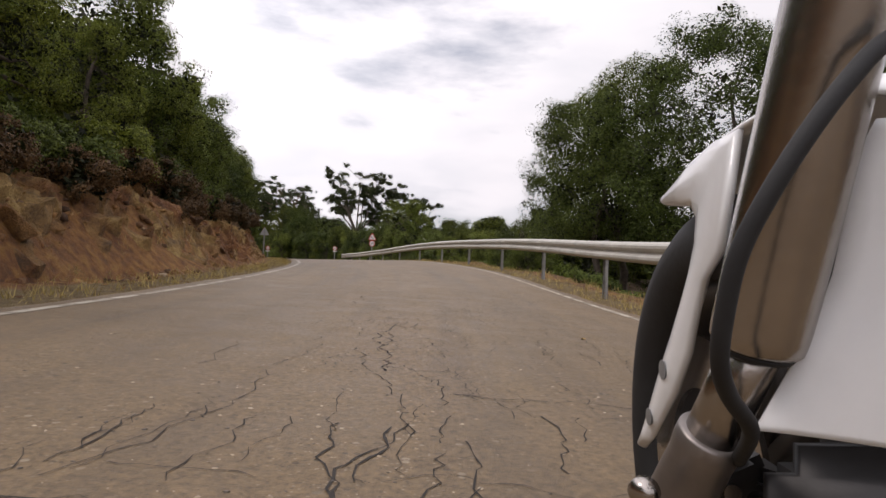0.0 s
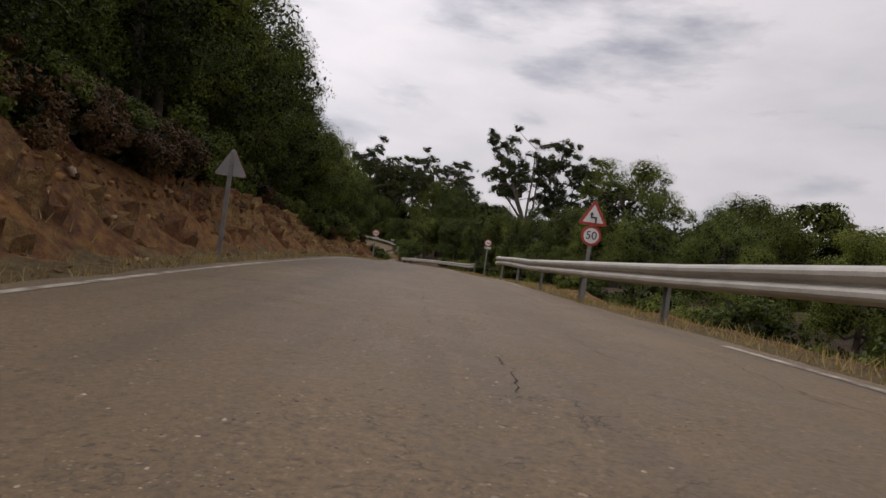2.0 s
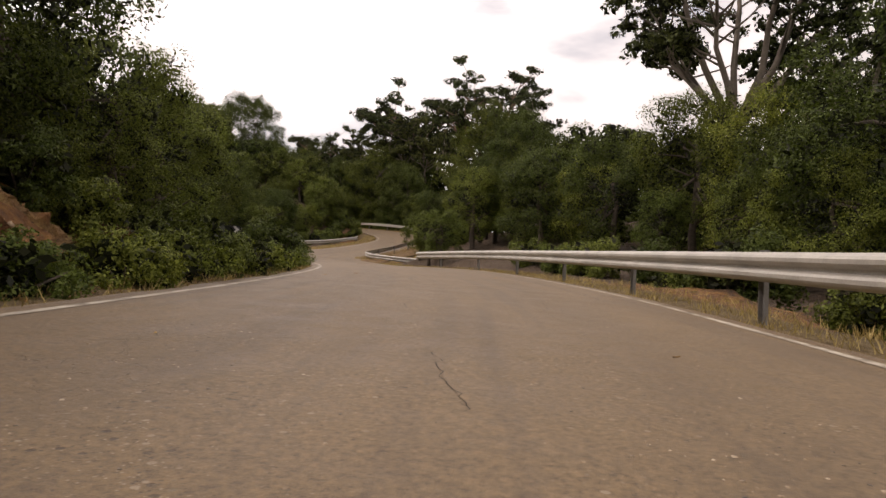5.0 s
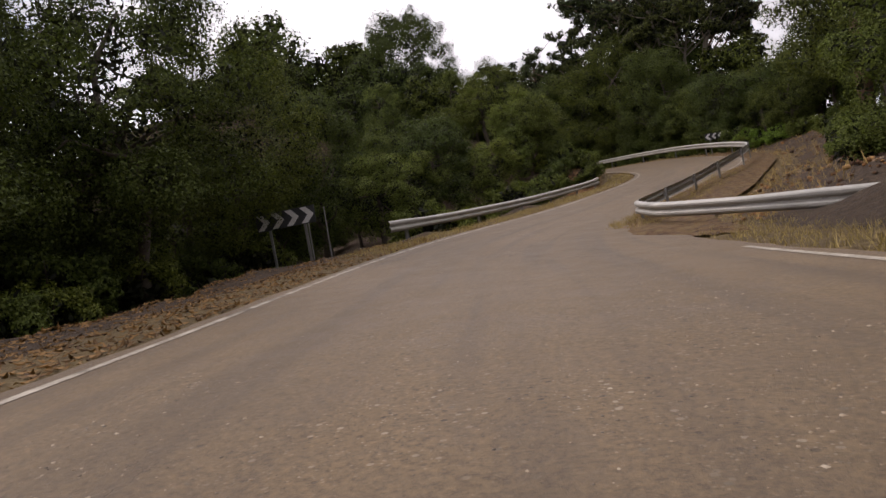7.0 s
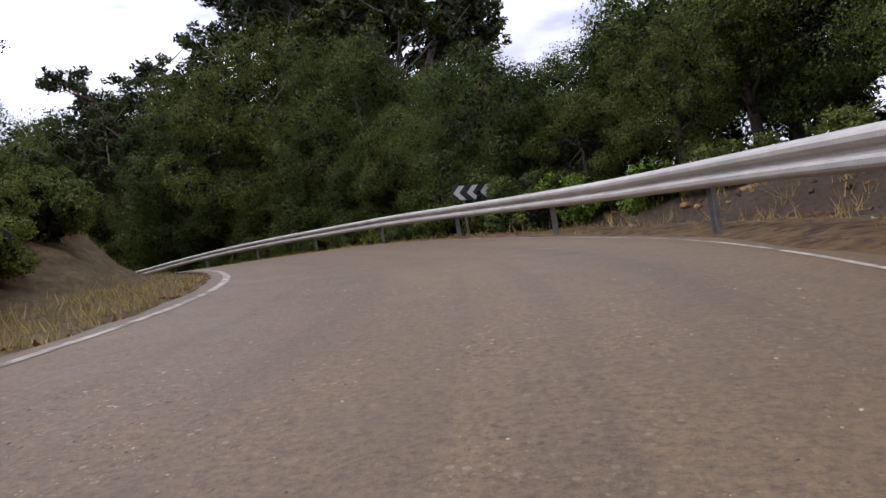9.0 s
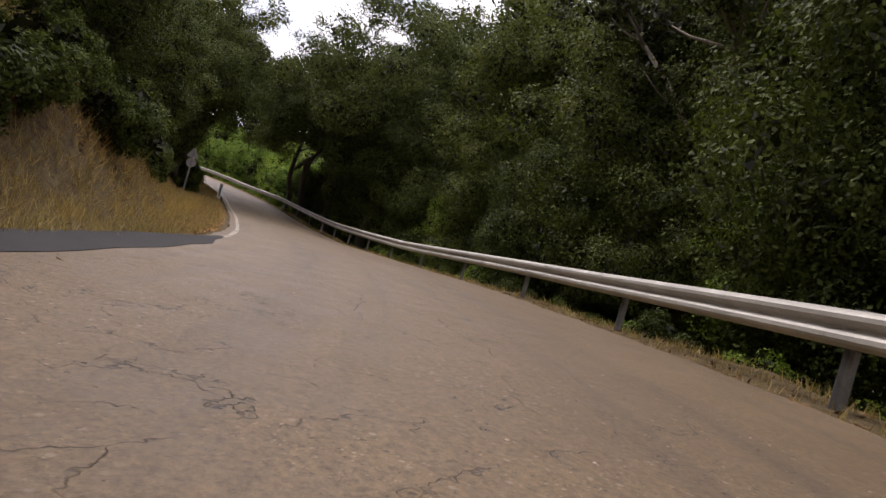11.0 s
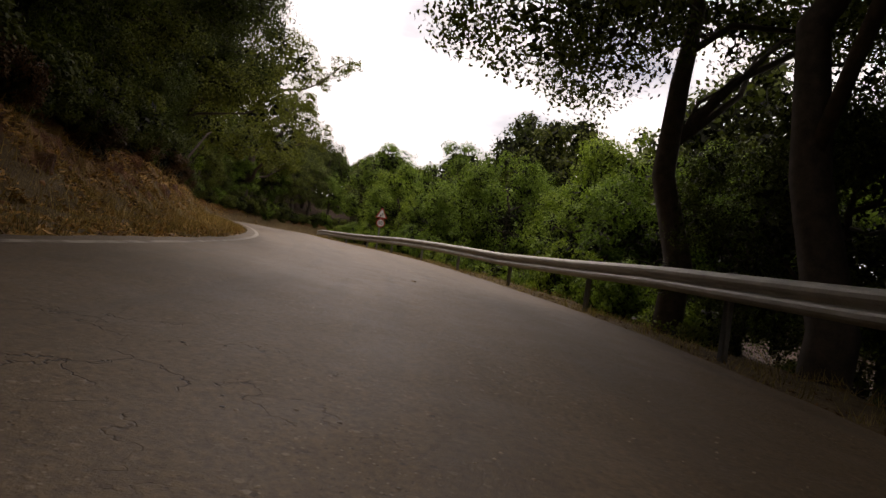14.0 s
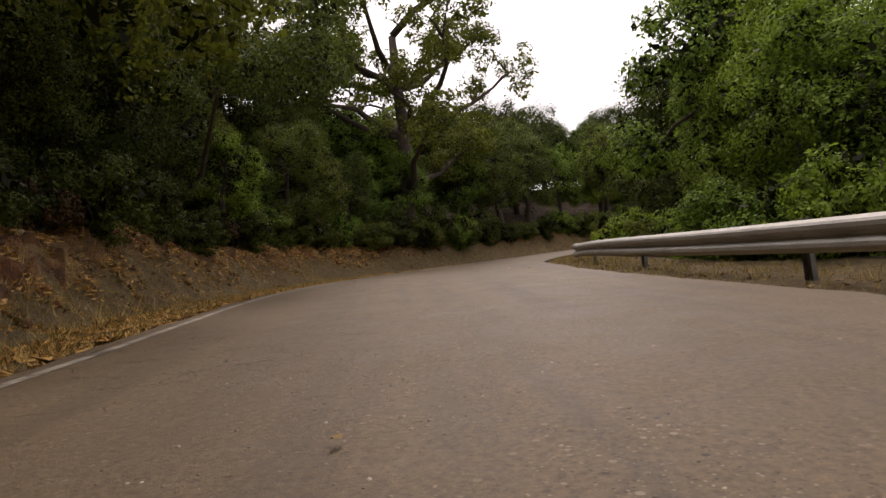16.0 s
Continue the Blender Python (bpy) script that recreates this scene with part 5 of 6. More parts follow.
def build_rock(seed):
    rnd = random.Random(seed)
    bm = bmesh.new()
    k = Vector((rnd.uniform(0.8, 1.2), rnd.uniform(0.5, 0.9), rnd.uniform(0.4, 0.75)))
    for q in range(13):
        d = Vector((rnd.gauss(0, 1), rnd.gauss(0, 1), rnd.gauss(0, 1))).normalized() * rnd.uniform(0.30, 0.56)
        bm.verts.new((d.x * k.x, d.y * k.y, d.z * k.z))
    r = bmesh.ops.convex_hull(bm, input=bm.verts[:])
    bmesh.ops.delete(bm, geom=[g for g in r["geom_interior"] if isinstance(g, bmesh.types.BMVert)], context="VERTS")
    bmesh.ops.bevel(bm, geom=bm.edges[:], offset=0.012, segments=1, affect="EDGES")
    me = bpy.data.meshes.new("rock")
    bm.to_mesh(me)
    bm.free()
    me.materials.append(ROCK)
    return me


# craggy face of the cut bank: ledges and facets over the slope
def rock_face(s0, s1, lat0, lat1, deep, label):
    ss, ll = np.arange(s0, s1, 0.1), np.linspace(lat0, lat1, 21)
    plan = np.array([[on_road(s, lat0)[:2], on_road(s, lat1)[:2]] for s in ss])
    plan = plan[:, :1] + (plan[:, 1:] - plan[:, :1]) * np.linspace(0, 1, len(ll))[None, :, None]
    height = ground_height(plan[..., 0].ravel(), plan[..., 1].ravel()).reshape(plan.shape[:2])
    verts = []
    for j, s in enumerate(ss):
        side = (plan[j, -1] - plan[j, 0]) / (lat1 - lat0)
        for k in range(len(ll)):
            z = float(height[j, k])
            u = k / (len(ll) - 1)
            fade = min(1.0, 5 * u, 4 * (1 - u), (s - s0) / 2, (s1 - s) / 2)
            q = Vector((*plan[j, k], z))
            crag = noise.ridged_multi_fractal(q * 0.8, 0.9, 2.2, 4, 1.0, 1.6) - 1.15
            cell = noise.voronoi(q * 1.9 + Vector((0, 0, z)))[0]
            chip = noise.voronoi(q * 4.6 + Vector((3.1, 0, z * 2)))[0]
            out = deep * (0.45 * crag + 0.8 * (cell[1] - cell[0]) + 0.34 * (chip[1] - chip[0]) - 0.2) * max(0.0, fade) - 0.04 * (1 - fade)
            e = plan[j, k] - side * out * 0.75
            verts.append((e[0], e[1], z + out * 0.55 - 0.03))
    w = len(ll)
    i = (np.arange(len(ss) - 1)[:, None] * w + np.arange(w - 1)[None]).ravel()
    me = mesh_of("rock_face", verts, np.stack([i, i + w, i + w + 1, i + 1], 1))
    tagged(part_mesh("rock_face", me, BANK_ROCK), label, "earth bank", kind="structure")


def bank_rock_material():
    m, n, l, b = material("bank_rock")
    pos = n.new("ShaderNodeNewGeometry").outputs["Position"]
    big, mid = noise_tex(n, l, 0.55, 4, 0.6, pos), noise_tex(n, l, 3.2, 6, 0.7, pos)
    fine = noise_tex(n, l, 28, 5, 0.75, pos)
    earth = ramp(n, l, mid.outputs["Fac"], [(0.3, (0.052, 0.023, 0.012)), (0.5, (0.165, 0.068, 0.024)), (0.68, (0.28, 0.135, 0.045))])
    stone = ramp(n, l, mid.outputs["Fac"], [(0.3, (0.09, 0.055, 0.030)), (0.5, (0.27, 0.165, 0.058)), (0.7, (0.44, 0.30, 0.115))])
    col = mix(n, l, ramp(n, l, big.outputs["Fac"], [(0.44, (0, 0, 0)), (0.58, (1, 1, 1))]), earth, stone)
    col = mix(n, l, 0.7, col, ramp(n, l, fine.outputs["Fac"], [(0.3, (0.45, 0.43, 0.4)), (0.5, (1, 1, 1)), (0.72, (1.45, 1.4, 1.3))]), "MULTIPLY")
    l.new(col, b.inputs["Base Color"])
    b.inputs["Roughness"].default_value = 0.95
    bump(n, l, b, maths(n, l, "ADD", mid.outputs["Fac"], maths(n, l, "MULTIPLY", fine.outputs["Fac"], 0.5)), 1.0, 0.10)
    return m


BANK_ROCK = bank_rock_material()
rock_face(-8, 34, 3.75, 5.5, 0.55, "ochre and red rocky cut bank beside the road")
rock_face(34, 94, 3.75, 5.5, 0.66, "red-brown craggy cut bank beside the road")
rock_face(210, 262, 4.4, 6.4, 0.34, "brown earth face of the leaf-covered bank")

ROCKS = [build_rock(k) for k in range(5)]
rr = random.Random(17)


def rocks(n, s0, s1, lat0, lat1, size0, size1, label):
    for k in range(n):
        p = on_road(rr.uniform(s0, s1), rr.uniform(lat0, lat1))
        k2 = rr.uniform(size0, size1)
        ob = new("rock", ROCKS[rr.randrange(5)])
        ob.matrix_basis = pose(p.x, p.y, ground_at(p.x, p.y) - 0.16 * k2, rr.uniform(-55, 55), rr.uniform(-55, 55), rr.uniform(0, 360)) @ Matrix.Scale(k2, 4)
        tagged(ob, label, "rock", "rocks on the bank")


rocks(34, 2, 32, 3.9, 5.0, 0.15, 0.5, "ochre rock bedded in the red earth bank")
rocks(6, 6, 20, 4.05, 4.6, 0.35, 0.75, "pale ochre slab of rock standing out of the bank")
rocks(9, 18, 28, 4.2, 5.0, 0.6, 1.2, "large pale ochre boulder standing out of the bank")
rocks(26, 42, 66, 4.0, 5.0, 0.3, 0.75, "weathered brown slab standing out of the cut bank")
rocks(70, 38, 66, 3.9, 5.1, 0.12, 0.38, "brown rock bedded in the earth bank")
rocks(26, 62, 92, 4.0, 5.2, 0.15, 0.45, "pale brown rock on the cut bank")
rocks(10, 95, 118, 4.5, 7.0, 0.1, 0.3, "grey-brown stone among fallen leaves")
rocks(30, 205, 262, 3.9, 5.2, 0.1, 0.3, "brown stone in the leaf-covered bank")


def rubble(name, label, n_list, size, mat, seed):
    """Countless small angular stones and clods: sheared boxes with cut corners."""
    rng = np.random.default_rng(seed)
    p = np.vstack([scatter(n, *w, rng, 0.0) for n, w in n_list])
    n = len(p)
    k = size * rng.uniform(0.25, 1.0, n) ** 2
    box = np.array([(-1, -1, -1), (1, -1, -1), (1, 1, -1), (-1, 1, -1), (-1, -1, 1), (1, -1, 1), (1, 1, 1), (-1, 1, 1)], float) * 0.5
    v = box[None] * rng.uniform(0.55, 1.15, (n, 1, 3)) + rng.normal(size=(n, 8, 3)) * 0.13
    ang = rng.uniform(0, math.tau, n)
    tilt = rng.uniform(-0.7, 0.7, n)
    c, s = np.cos(ang)[:, None], np.sin(ang)[:, None]
    ct, st = np.cos(tilt)[:, None], np.sin(tilt)[:, None]
    x, y, z = v[..., 0], v[..., 1] * ct - v[..., 2] * st, v[..., 1] * st + v[..., 2] * ct
    q = np.stack([x * c - y * s, x * s + y * c, z * 0.8], -1) * k[:, None, None] + p[:, None]
    quads = np.array([(0, 3, 2, 1), (4, 5, 6, 7), (0, 1, 5, 4), (1, 2, 6, 5), (2, 3, 7, 6), (3, 0, 4, 7)])
    f = (quads[None] + 8 * np.arange(n)[:, None, None]).reshape(-1, 4)
    tagged(part_mesh(name, fast_mesh(name, q.reshape(-1, 3), f), mat), label, "stones", kind="stuff")


def rubble_material():
    m, n, l, b = material("rubble")
    geo = n.new("ShaderNodeNewGeometry")
    col = ramp(n, l, geo.outputs["Random Per Island"], [(0.0, (0.055, 0.028, 0.015)), (0.4, (0.15, 0.075, 0.033)), (0.7, (0.29, 0.135, 0.042)), (0.88, (0.36, 0.21, 0.078)), (1.0, (0.38, 0.30, 0.21))])
    grit = noise_tex(n, l, 30, 4, 0.6, geo.outputs["Position"])
    l.new(mix(n, l, 0.5, col, ramp(n, l, grit.outputs["Fac"], [(0.3, (0.45, 0.45, 0.45)), (0.7, (1.3, 1.3, 1.3))]), "MULTIPLY"), b.inputs["Base Color"])
    b.inputs["Roughness"].default_value = 0.95
    bump(n, l, b, grit.outputs["Fac"], 0.6, 0.02)
    return m


rubble("bank_rubble", "loose ochre and brown stones on the cut bank",
       [(1800, (-8, 33, 3.65, 4.8)), (1600, (33, 64, 3.6, 4.7)), (1200, (64, 94, 3.7, 5.0)), (1200, (206, 268, 4.2, 5.4)), (1500, (118, 152, -7.5, -3.8)), (700, (156, 192, 4.2, 7.0))], 0.13, rubble_material(), 23)


# ---- cracks in the old surface ----
def cracks(name, n, s0, s1, lat0, lat1, seed, long=4.0, wide=1.0):
    rnd = random.Random(seed)
    verts, faces = [], []
    for k in range(n):
        s, la, drift = rnd.uniform(s0, s1), rnd.uniform(lat0, lat1), rnd.uniform(-0.05, 0.05)
        across = wide == 1.0 and rnd.random() < 0.12
        length, w = rnd.uniform(0.3, 1.0) * (long if not across else 0.9), wide * rnd.uniform(0.002, 0.0055)
        start, run = len(verts), 0.0
        while run < length:
            p = on_road(s, la)
            ww = w * rnd.uniform(0.3, 1.5)
            e = on_road(s, la + ww) if not across else on_road(s + ww, la)
            verts.append((p.x, p.y, p.z + 0.003))
            verts.append((e.x, e.y, e.z + 0.003))
            step = rnd.uniform(0.03, 0.09)
            if across:
                la, s = la + step, s + rnd.uniform(-0.05, 0.05)
            else:
                s, la = s + step, la + rnd.uniform(-0.035, 0.035) + drift * step
            run += step
        for i in range(start, len(verts) - 2, 2):
            faces.append((i, i + 1, i + 3, i + 2))
    tagged(part_mesh(name, mesh_of(name, verts, faces), CRACK), "dark open cracks in the worn asphalt surface", "road crack", kind="structure")


CRACK = simple_material("crack", (0.028, 0.023, 0.019), 0.95, vary=0.4)
cracks("road_crack", 230, 1.0, 10, -1.7, 1.0, 3, 0.9)
cracks("road_crack", 7, 1.0, 4.4, -0.35, 0.2, 5, 1.5, 2.2)
cracks("road_crack", 34, 31, 46, -2.4, 0.3, 4, 1.8)
cracks("road_crack", 30, 68, 84, -2.2, 1.0, 6, 1.8)
cracks("road_crack", 14, 164, 178, -1.5, 2.2, 8, 2.0)


# ---- stone chippings that stand out of the worn surface ----
def chippings(n, s0, s1, lat0, lat1, seed):
    rng = np.random.default_rng(seed)
    ss, la = rng.uniform(s0, s1, n), rng.uniform(lat0, lat1, n)
    patch = np.sin(ss * 0.55 + 1.3 * np.sin(la * 1.7)) + np.sin(ss * 0.21 + la * 2.3 + 1.0) + 0.8 * np.sin(ss * 1.7 - la * 3.1)
    keep = rng.random(n) < np.clip(0.42 + 0.30 * patch, 0.06, 1.0)
    ss, la = ss[keep], la[keep]
    n = len(ss)
    c = np.stack([np.interp(ss, S, CENTRE[:, k]) for k in range(3)], 1)
    lw = np.stack([np.interp(ss, S, LEFT[:, k]) for k in range(2)], 1)
    p = np.c_[c[:, :2] + lw * la[:, None], c[:, 2] + np.interp(ss, S, BANK) * la]
    size = 0.0030 + 0.0062 * rng.random(n) ** 3
    ang = rng.uniform(0, math.tau, n)
    ca, sa = np.cos(ang), np.sin(ang)
    square = np.array([(-1, -1), (1, -1), (1, 1), (-1, 1)], float)
    out = []
    for k, (shrink, up) in enumerate(((1.0, -0.002), (0.62, 0.34))):
        q = square[None] * shrink + rng.uniform(-0.28, 0.28, (n, 4, 2))
        x, y = q[..., 0] * size[:, None], q[..., 1] * size[:, None] * 0.75
        z = np.full((n, 4), up) if k == 0 else up * size[:, None] * rng.uniform(0.6, 1.3, (n, 4))
        out.append(np.stack([x * ca[:, None] - y * sa[:, None] + p[:, None, 0], x * sa[:, None] + y * ca[:, None] + p[:, None, 1], z + p[:, None, 2]], -1))
    q = np.concatenate(out, 1).reshape(-1, 3)
    quads = np.array([(4, 5, 6, 7), (0, 1, 5, 4), (1, 2, 6, 5), (2, 3, 7, 6), (3, 0, 4, 7)])
    f = (quads[None] + 8 * np.arange(n)[:, None, None]).reshape(-1, 4)
    tagged(part_mesh("road_chippings", fast_mesh("road_chippings", q, f), CHIP), "pale and dark stone chippings bedded in the worn asphalt", "chippings", kind="stuff")


def chip_material():
    m, n, l, b = material("stone_chip")
    geo = n.new("ShaderNodeNewGeometry")
    col = ramp(n, l, geo.outputs["Random Per Island"], [(0.0, (0.045, 0.032, 0.020)), (0.3, (0.10, 0.070, 0.040)), (0.5, (0.185, 0.130, 0.073)), (0.8, (0.26, 0.190, 0.115)), (1.0, (0.42, 0.345, 0.245))])
    grit = noise_tex(n, l, 300, 3, 0.6, geo.outputs["Position"])
    l.new(mix(n, l, 0.4, col, ramp(n, l, grit.outputs["Fac"], [(0.3, (0.6, 0.6, 0.6)), (0.7, (1.3, 1.3, 1.3))]), "MULTIPLY"), b.inputs["Base Color"])
    b.inputs["Roughness"].default_value = 0.45
    return m


CHIP = chip_material()
chippings(64000, 0, 84, -1.7, 1.7, 61)
chippings(36000, 104, 150, -1.5, 1.8, 62)
chippings(72000, 164, 262, -1.7, 1.7, 63)


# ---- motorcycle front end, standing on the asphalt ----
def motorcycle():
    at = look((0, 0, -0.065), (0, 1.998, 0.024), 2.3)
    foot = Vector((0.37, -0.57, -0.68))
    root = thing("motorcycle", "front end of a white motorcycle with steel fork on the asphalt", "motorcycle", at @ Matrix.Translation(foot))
    hub = Vector((0.372, -0.25, -0.72)) - foot
    middle = 0.372

    def spot(x, y, d):
        return Vector((x, y, -d)) - foot

    def revolve(bm, profile, n=56):
        """profile: (across, radius) pairs turned round the axle."""
        rings = []
        for k in range(n):
            a = k * math.tau / n
            rings.append([bm.verts.new(hub + Vector((w, r * math.sin(a), -r * math.cos(a)))) for w, r in profile])
        for k in range(n):
            r0, r1 = rings[k], rings[(k + 1) % n]
            for i in range(len(profile)):
                j = (i + 1) % len(profile)
                bm.faces.new((r0[i], r0[j], r1[j], r1[i]))

    def glide(ctl, steps=4):
        """A smooth line through the given places."""
        ctl, out = [Vector(c) for c in ctl], []
        for i in range(len(ctl) - 1):
            a, b, c, d = ctl[max(i - 1, 0)], ctl[i], ctl[i + 1], ctl[min(i + 2, len(ctl) - 1)]
            for q in range(steps):
                u = q / steps
                out.append(0.5 * (2 * b + (c - a) * u + (2 * a - 5 * b + 4 * c - d) * u * u + (3 * b - a - 3 * c + d) * u**3))
        return out + [ctl[-1]]

    def shell(bm, rows, thick):
        """A sheet through rows of places, given a thickness and closed at its edges."""
        g = [[bm.verts.new(p) for p in r] for r in rows]
        for r0, r1 in zip(g, g[1:]):
            for q in range(len(r0) - 1):
                bm.faces.new((r0[q], r0[q + 1], r1[q + 1], r1[q]))
        bmesh.ops.recalc_face_normals(bm, faces=bm.faces)
        bmesh.ops.solidify(bm, geom=bm.faces[:], thickness=thick)
        bmesh.ops.recalc_face_normals(bm, faces=bm.faces)

    wheel = new("wheel")
    wheel.parent = root
    bm = bmesh.new()
    revolve(bm, [(0.078 * math.cos(a), 0.26 + 0.06 * math.sin(a)) for a in np.linspace(0, math.tau, 18, endpoint=False)])
    part("tyre", bm, RUBBER, wheel, smooth=True)
    bm = bmesh.new()
    revolve(bm, [(-0.05, 0.215), (-0.05, 0.2), (-0.03, 0.185), (0.03, 0.185), (0.05, 0.2), (0.05, 0.215)])
    for k in range(7):
        m = Matrix.Translation(hub) @ Matrix.Rotation(k * math.tau / 7, 4, "X")
        add_box(bm, (0, 0.11, 0), (0.03, 0.17, 0.03), 0.006, m)
    part("rim", bm, DARK_CAST, wheel, smooth=True)
    bm = bmesh.new()
    revolve(bm, [(-0.078, 0.15), (-0.078, 0.09), (-0.072, 0.09), (-0.072, 0.15)])
    part("brake_disc", bm, FORK_STEEL, wheel)

    # fender: a crowned top between two side plates that run down to the axle as stays, their drilled holes drawn as
    # dark discs
    top = glide([(0.800, 0.062, 0), (0.735, 0.090, 0), (0.675, 0.108, 0), (0.615, 0.120, 0), (0.55, 0.124, 0), (0.45, 0.118, 0), (0.36, 0.09, 0)], 3)
    rows = []
    for i, p in enumerate(top):
        beak = max(0.0, 1 - i / 4)
        across = []
        for q in range(17):
            u = -1 + q / 8
            across.append(spot(middle + 0.090 * math.sin(u * math.pi / 2), p.y - 0.006 + 0.016 * (1 - abs(u) ** 2.2), p.x + 0.05 * beak * (1 - u * u)))
        rows.append(across)
    bm = bmesh.new()
    shell(bm, rows, 0.006)
    fender = part("front_fender", bm, WHITE_PAINT, root, "glossy white fender", smooth=True)
    upper = [(0.800, 0.064), (0.720, 0.094), (0.66, 0.108), (0.60, 0.113), (0.635, 0.0), (0.675, -0.03), (0.700, -0.07), (0.722, -0.12), (0.765, -0.175), (0.845, -0.25), (0.878, -0.272)]
    lower = [(0.792, 0.058), (0.745, 0.053), (0.716, 0.050), (0.700, 0.036), (0.704, 0.006), (0.722, -0.03), (0.742, -0.06), (0.775, -0.105), (0.815, -0.155), (0.885, -0.252), (0.900, -0.275)]
    for side in (-1, 1):
        rows = []
        for (du, yu), (dl, yl) in zip(upper, lower):
            rows.append([spot(middle + side * (0.0865 + 0.006 * math.sin(math.pi * q / 6)), yu + (yl - yu) * q / 6, du + (dl - du) * q / 6) for q in range(7)])
        bm = bmesh.new()
        shell(bm, rows, 0.006 * side)
        plate = part("side_plate", bm, WHITE_PAINT, fender, smooth=True)
        # no hole is cut: a dark disc paints the shade of each recess
        for y, d, r in ((-0.150, 0.786, 0.0125), (-0.222, 0.838, 0.0115)):
            bm = bmesh.new()
            tube(bm, [spot(middle + side * 0.100, y, d), spot(middle + side * 0.0945, y, d)], [r, r * 0.8], 16)
            part("bolt_recess", bm, PLATE_SHADE, plate, smooth=False)
    # rear skirt of the fender beside the fork
    rows = []
    edge = glide([(0.332, 0.100, 0.485), (0.318, 0.060, 0.492), (0.308, -0.020, 0.500), (0.288, -0.078, 0.508), (0.268, -0.126, 0.518), (0.258, -0.150, 0.523)], 3)
    for i, p in enumerate(edge):
        w = 0.10 + 0.03 * i / len(edge)
        rows.append([spot(0.8 * p.x + w * q / 8, 0.8 * p.y - 0.012 * (q / 8) ** 2, 0.8 * p.z - 0.035 * math.sin(math.pi * 0.5 * q / 8)) for q in range(9)])
    bm = bmesh.new()
    shell(bm, rows, 0.006)
    part("rear_skirt", bm, WHITE_PAINT, fender, smooth=True)

    for dx in (0.0, 0.205):
        a, b = Vector((0.236, 0.170, 0.368)), Vector((0.2130, -0.066, 0.430))
        run = (b - a).normalized()
        bm = bmesh.new()
        line = [a - run * 0.12, a, a.lerp(b, 0.5), b - run * 0.012, b - run * 0.004, b]
        tube(bm, [spot(p.x + dx, p.y, p.z) for p in line], [0.031, 0.031, 0.0312, 0.0315, 0.031, 0.0275], 40)
        leg = part("fork_leg", bm, FORK_STEEL, root, "brushed steel fork tube", smooth=True)
        c = Vector((0.1960, -0.145, 0.470))
        bm = bmesh.new()
        tube(bm, [spot(p.x + dx, p.y, p.z) for p in (b - run * 0.01, b.lerp(c, 0.5), c)], [0.0195, 0.0195, 0.0195], 28)
        part("stanchion", bm, FORK_STEEL, leg, smooth=True)
        bm = bmesh.new()
        tube(bm, [spot(b.x + dx, b.y, b.z), spot(b.x + dx + run.x * 0.004, b.y + run.y * 0.004, b.z + run.z * 0.004)], [0.0277, 0.0255], 32)
        part("dust_seal", bm, RUBBER, leg, smooth=True)
        low = c + (c - b).normalized() * 0.10
        way = (low - c).normalized()
        bm = bmesh.new()
        line = [c - way * 0.012, c - way * 0.010, c, c + way * 0.012, c.lerp(low, 0.6), low]
        tube(bm, [spot(p.x + dx, p.y, p.z) for p in line], [0.0225, 0.0245, 0.0250, 0.0235, 0.0250, 0.0270], 28)
        clamp = part("axle_clamp", bm, CLAMP_STEEL, leg, smooth=True)
        bm = bmesh.new()
        tip = Vector((0.149, -0.178, 0.466))
        tube(bm, [spot(tip.x + dx, tip.y, tip.z), spot(tip.x + dx - 0.004, tip.y, tip.z - 0.006), spot(tip.x + dx - 0.008, tip.y - 0.001, tip.z - 0.010)], [0.0115, 0.0115, 0.007], 18)
        part("clamp_bolt", bm, FORK_STEEL, clamp, smooth=True)
    # dark lower cowl behind the fork
    bm = bmesh.new()
    add_box(bm, (0, 0, 0), (0.20, 0.11, 0.05), 0.02, Matrix.Translation(spot(0.315, -0.185, 0.42)))
    part("lower_cowl", bm, BLACK_CAST, root, "black plastic lower cowl", smooth=True)
    # brake caliper with its bridge and bolts
    bm = bmesh.new()
    add_box(bm, (0, 0, 0), (0.085, 0.045, 0.07), 0.012, Matrix.Translation(spot(0.245, -0.195, 0.53)) @ Matrix.Rotation(radians(-18), 4, "Z"))
    add_box(bm, (0, 0, 0), (0.05, 0.03, 0.05), 0.010, Matrix.Translation(spot(0.222, -0.172, 0.50)) @ Matrix.Rotation(radians(24), 4, "Z"))
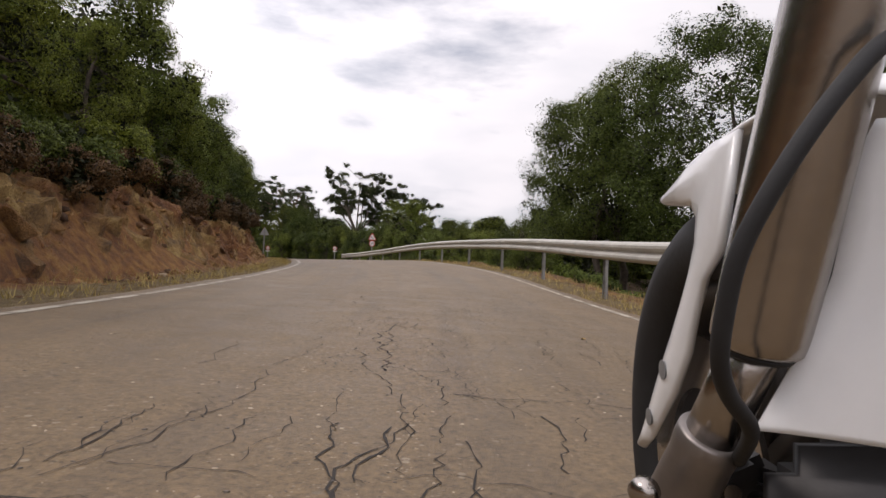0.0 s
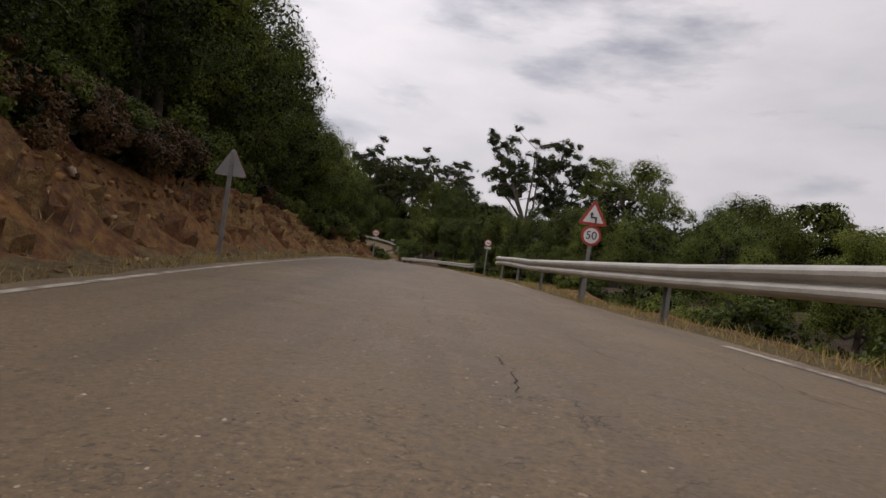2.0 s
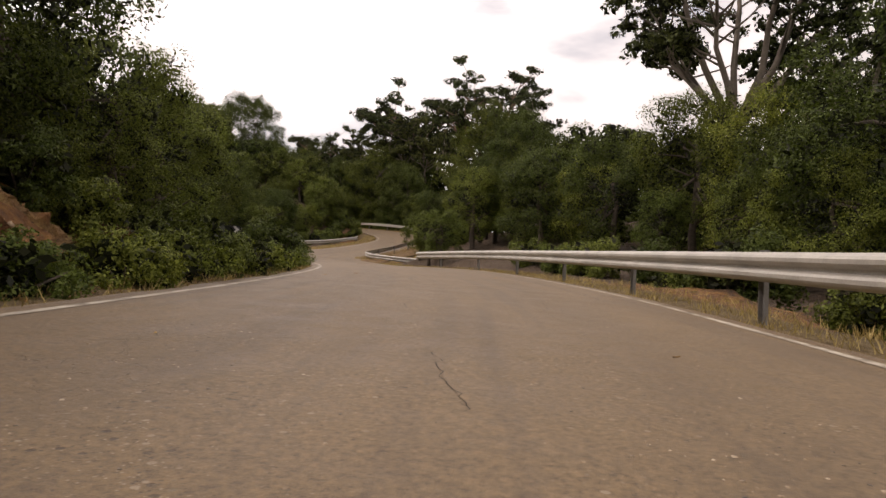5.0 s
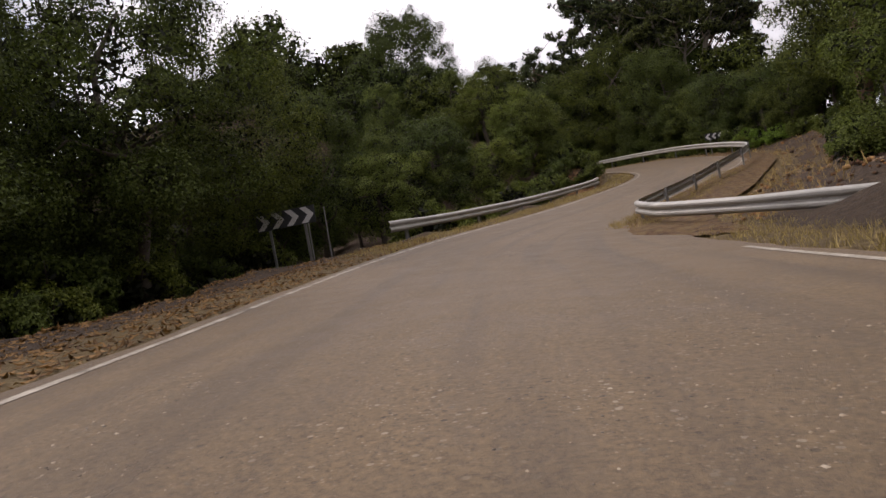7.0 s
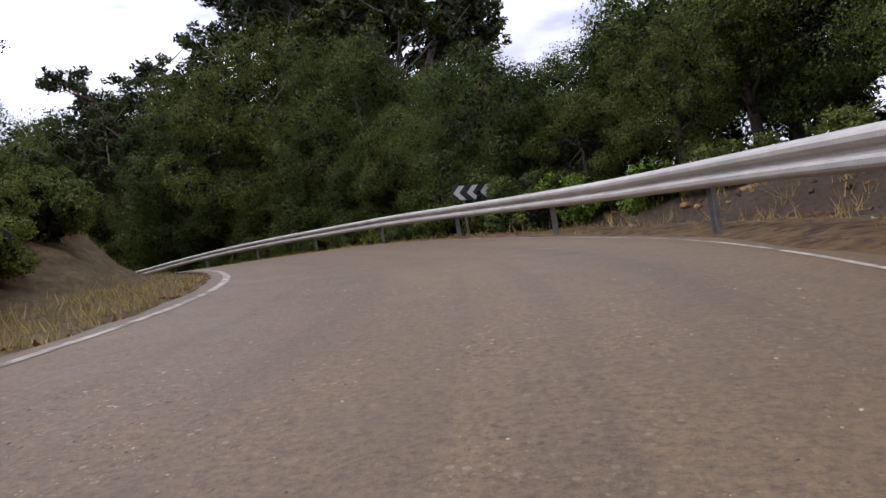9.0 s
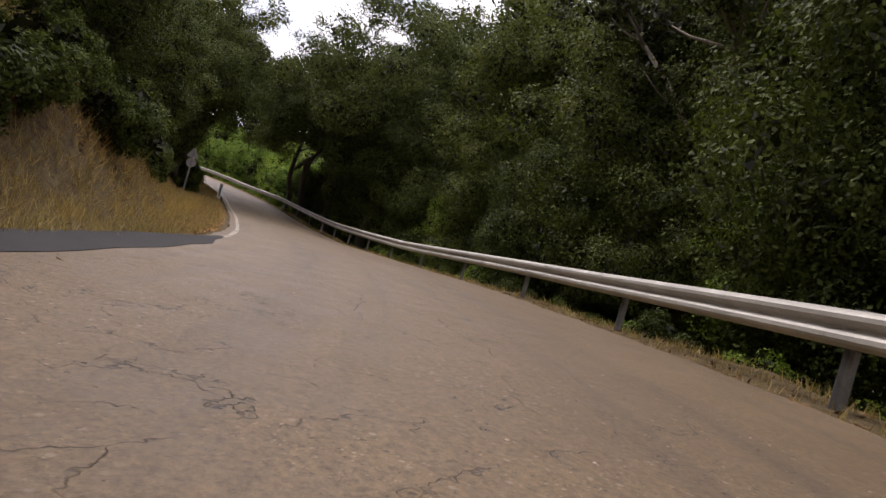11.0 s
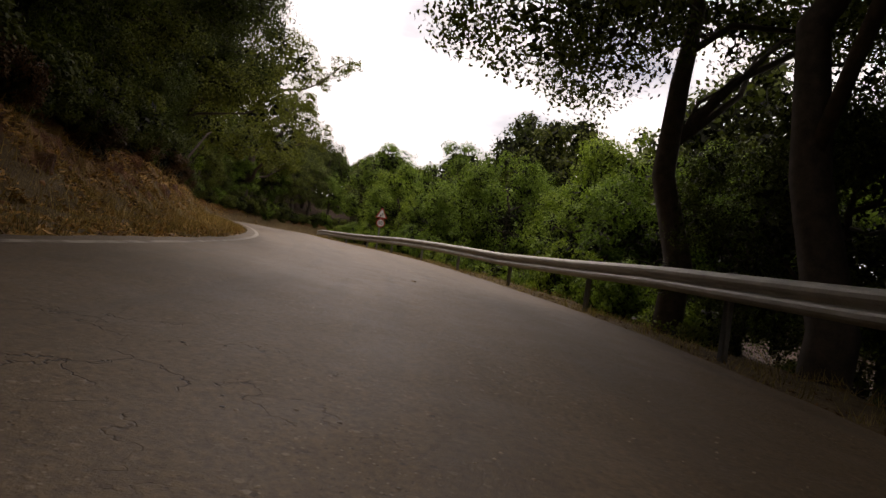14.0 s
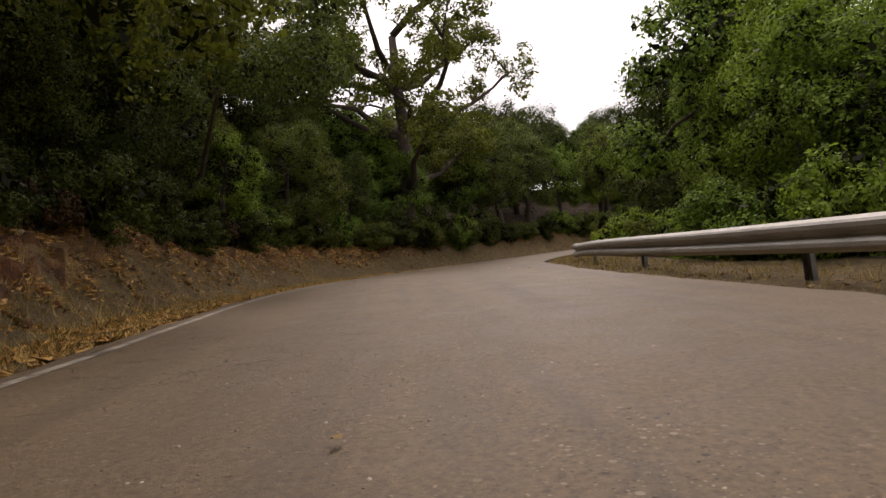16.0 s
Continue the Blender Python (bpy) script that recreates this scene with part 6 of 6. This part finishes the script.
    add_box(bm, (0, 0, 0), (0.03, 0.07, 0.03), 0.008, Matrix.Translation(spot(0.262, -0.13, 0.57)) @ Matrix.Rotation(radians(-25), 4, "Z"))
    caliper = part("brake_caliper", bm, BLACK_CAST, root, "dark cast brake caliper", smooth=False)
    for x, y, d in ((0.218, -0.182, 0.475), (0.245, -0.196, 0.488)):
        bm = bmesh.new()
        tube(bm, [spot(x, y, d + 0.01), spot(x - 0.002, y, d - 0.004)], [0.007, 0.0065], 12)
        part("bolt", bm, FORK_STEEL, caliper)
    bm = bmesh.new()
    tube(bm, [spot(0.24, -0.255, 0.68), spot(0.53, -0.255, 0.68)], [0.016, 0.016], 14)
    part("axle", bm, FORK_STEEL, root)
    # hose from the caliper up past the fork
    bm = bmesh.new()
    way = glide([(0.262, 0.120, 0.325), (0.224, 0.105, 0.318), (0.203, 0.086, 0.314), (0.183, 0.060, 0.314), (0.166, 0.031, 0.318), (0.153, 0.000, 0.325), (0.149, -0.030, 0.333), (0.150, -0.060, 0.343), (0.163, -0.084, 0.36), (0.190, -0.112, 0.39), (0.21, -0.15, 0.45)])
    tube(bm, [spot(*p) for p in way], [0.0052] * len(way), 14)
    part("brake_hose", bm, RUBBER, root, "black rubber brake hose", smooth=True)


RUBBER = simple_material("rubber", (0.012, 0.012, 0.013), 0.7, vary=0.3, scale=20, grain=90)
FORK_STEEL = simple_material("fork_steel", (0.40, 0.365, 0.335), 0.24, 1.0, vary=0.15, scale=9)
CLAMP_STEEL = simple_material("clamp_steel", (0.23, 0.205, 0.19), 0.4, 0.8, vary=0.2, scale=14)
DARK_CAST = simple_material("dark_casting", (0.06, 0.056, 0.055), 0.5, 0.6, vary=0.2, scale=14)
BLACK_CAST = simple_material("black_casting", (0.022, 0.020, 0.020), 0.5, 0.3, vary=0.3, scale=14)
WHITE_PAINT = simple_material("white_paint", (0.78, 0.79, 0.80), 0.14, vary=0.05, bumps=0.02)
# darkened white paint, standing in for shade in the stay's recesses
PLATE_SHADE = simple_material("recess_shade", (0.16, 0.165, 0.17), 0.35, vary=0.1)
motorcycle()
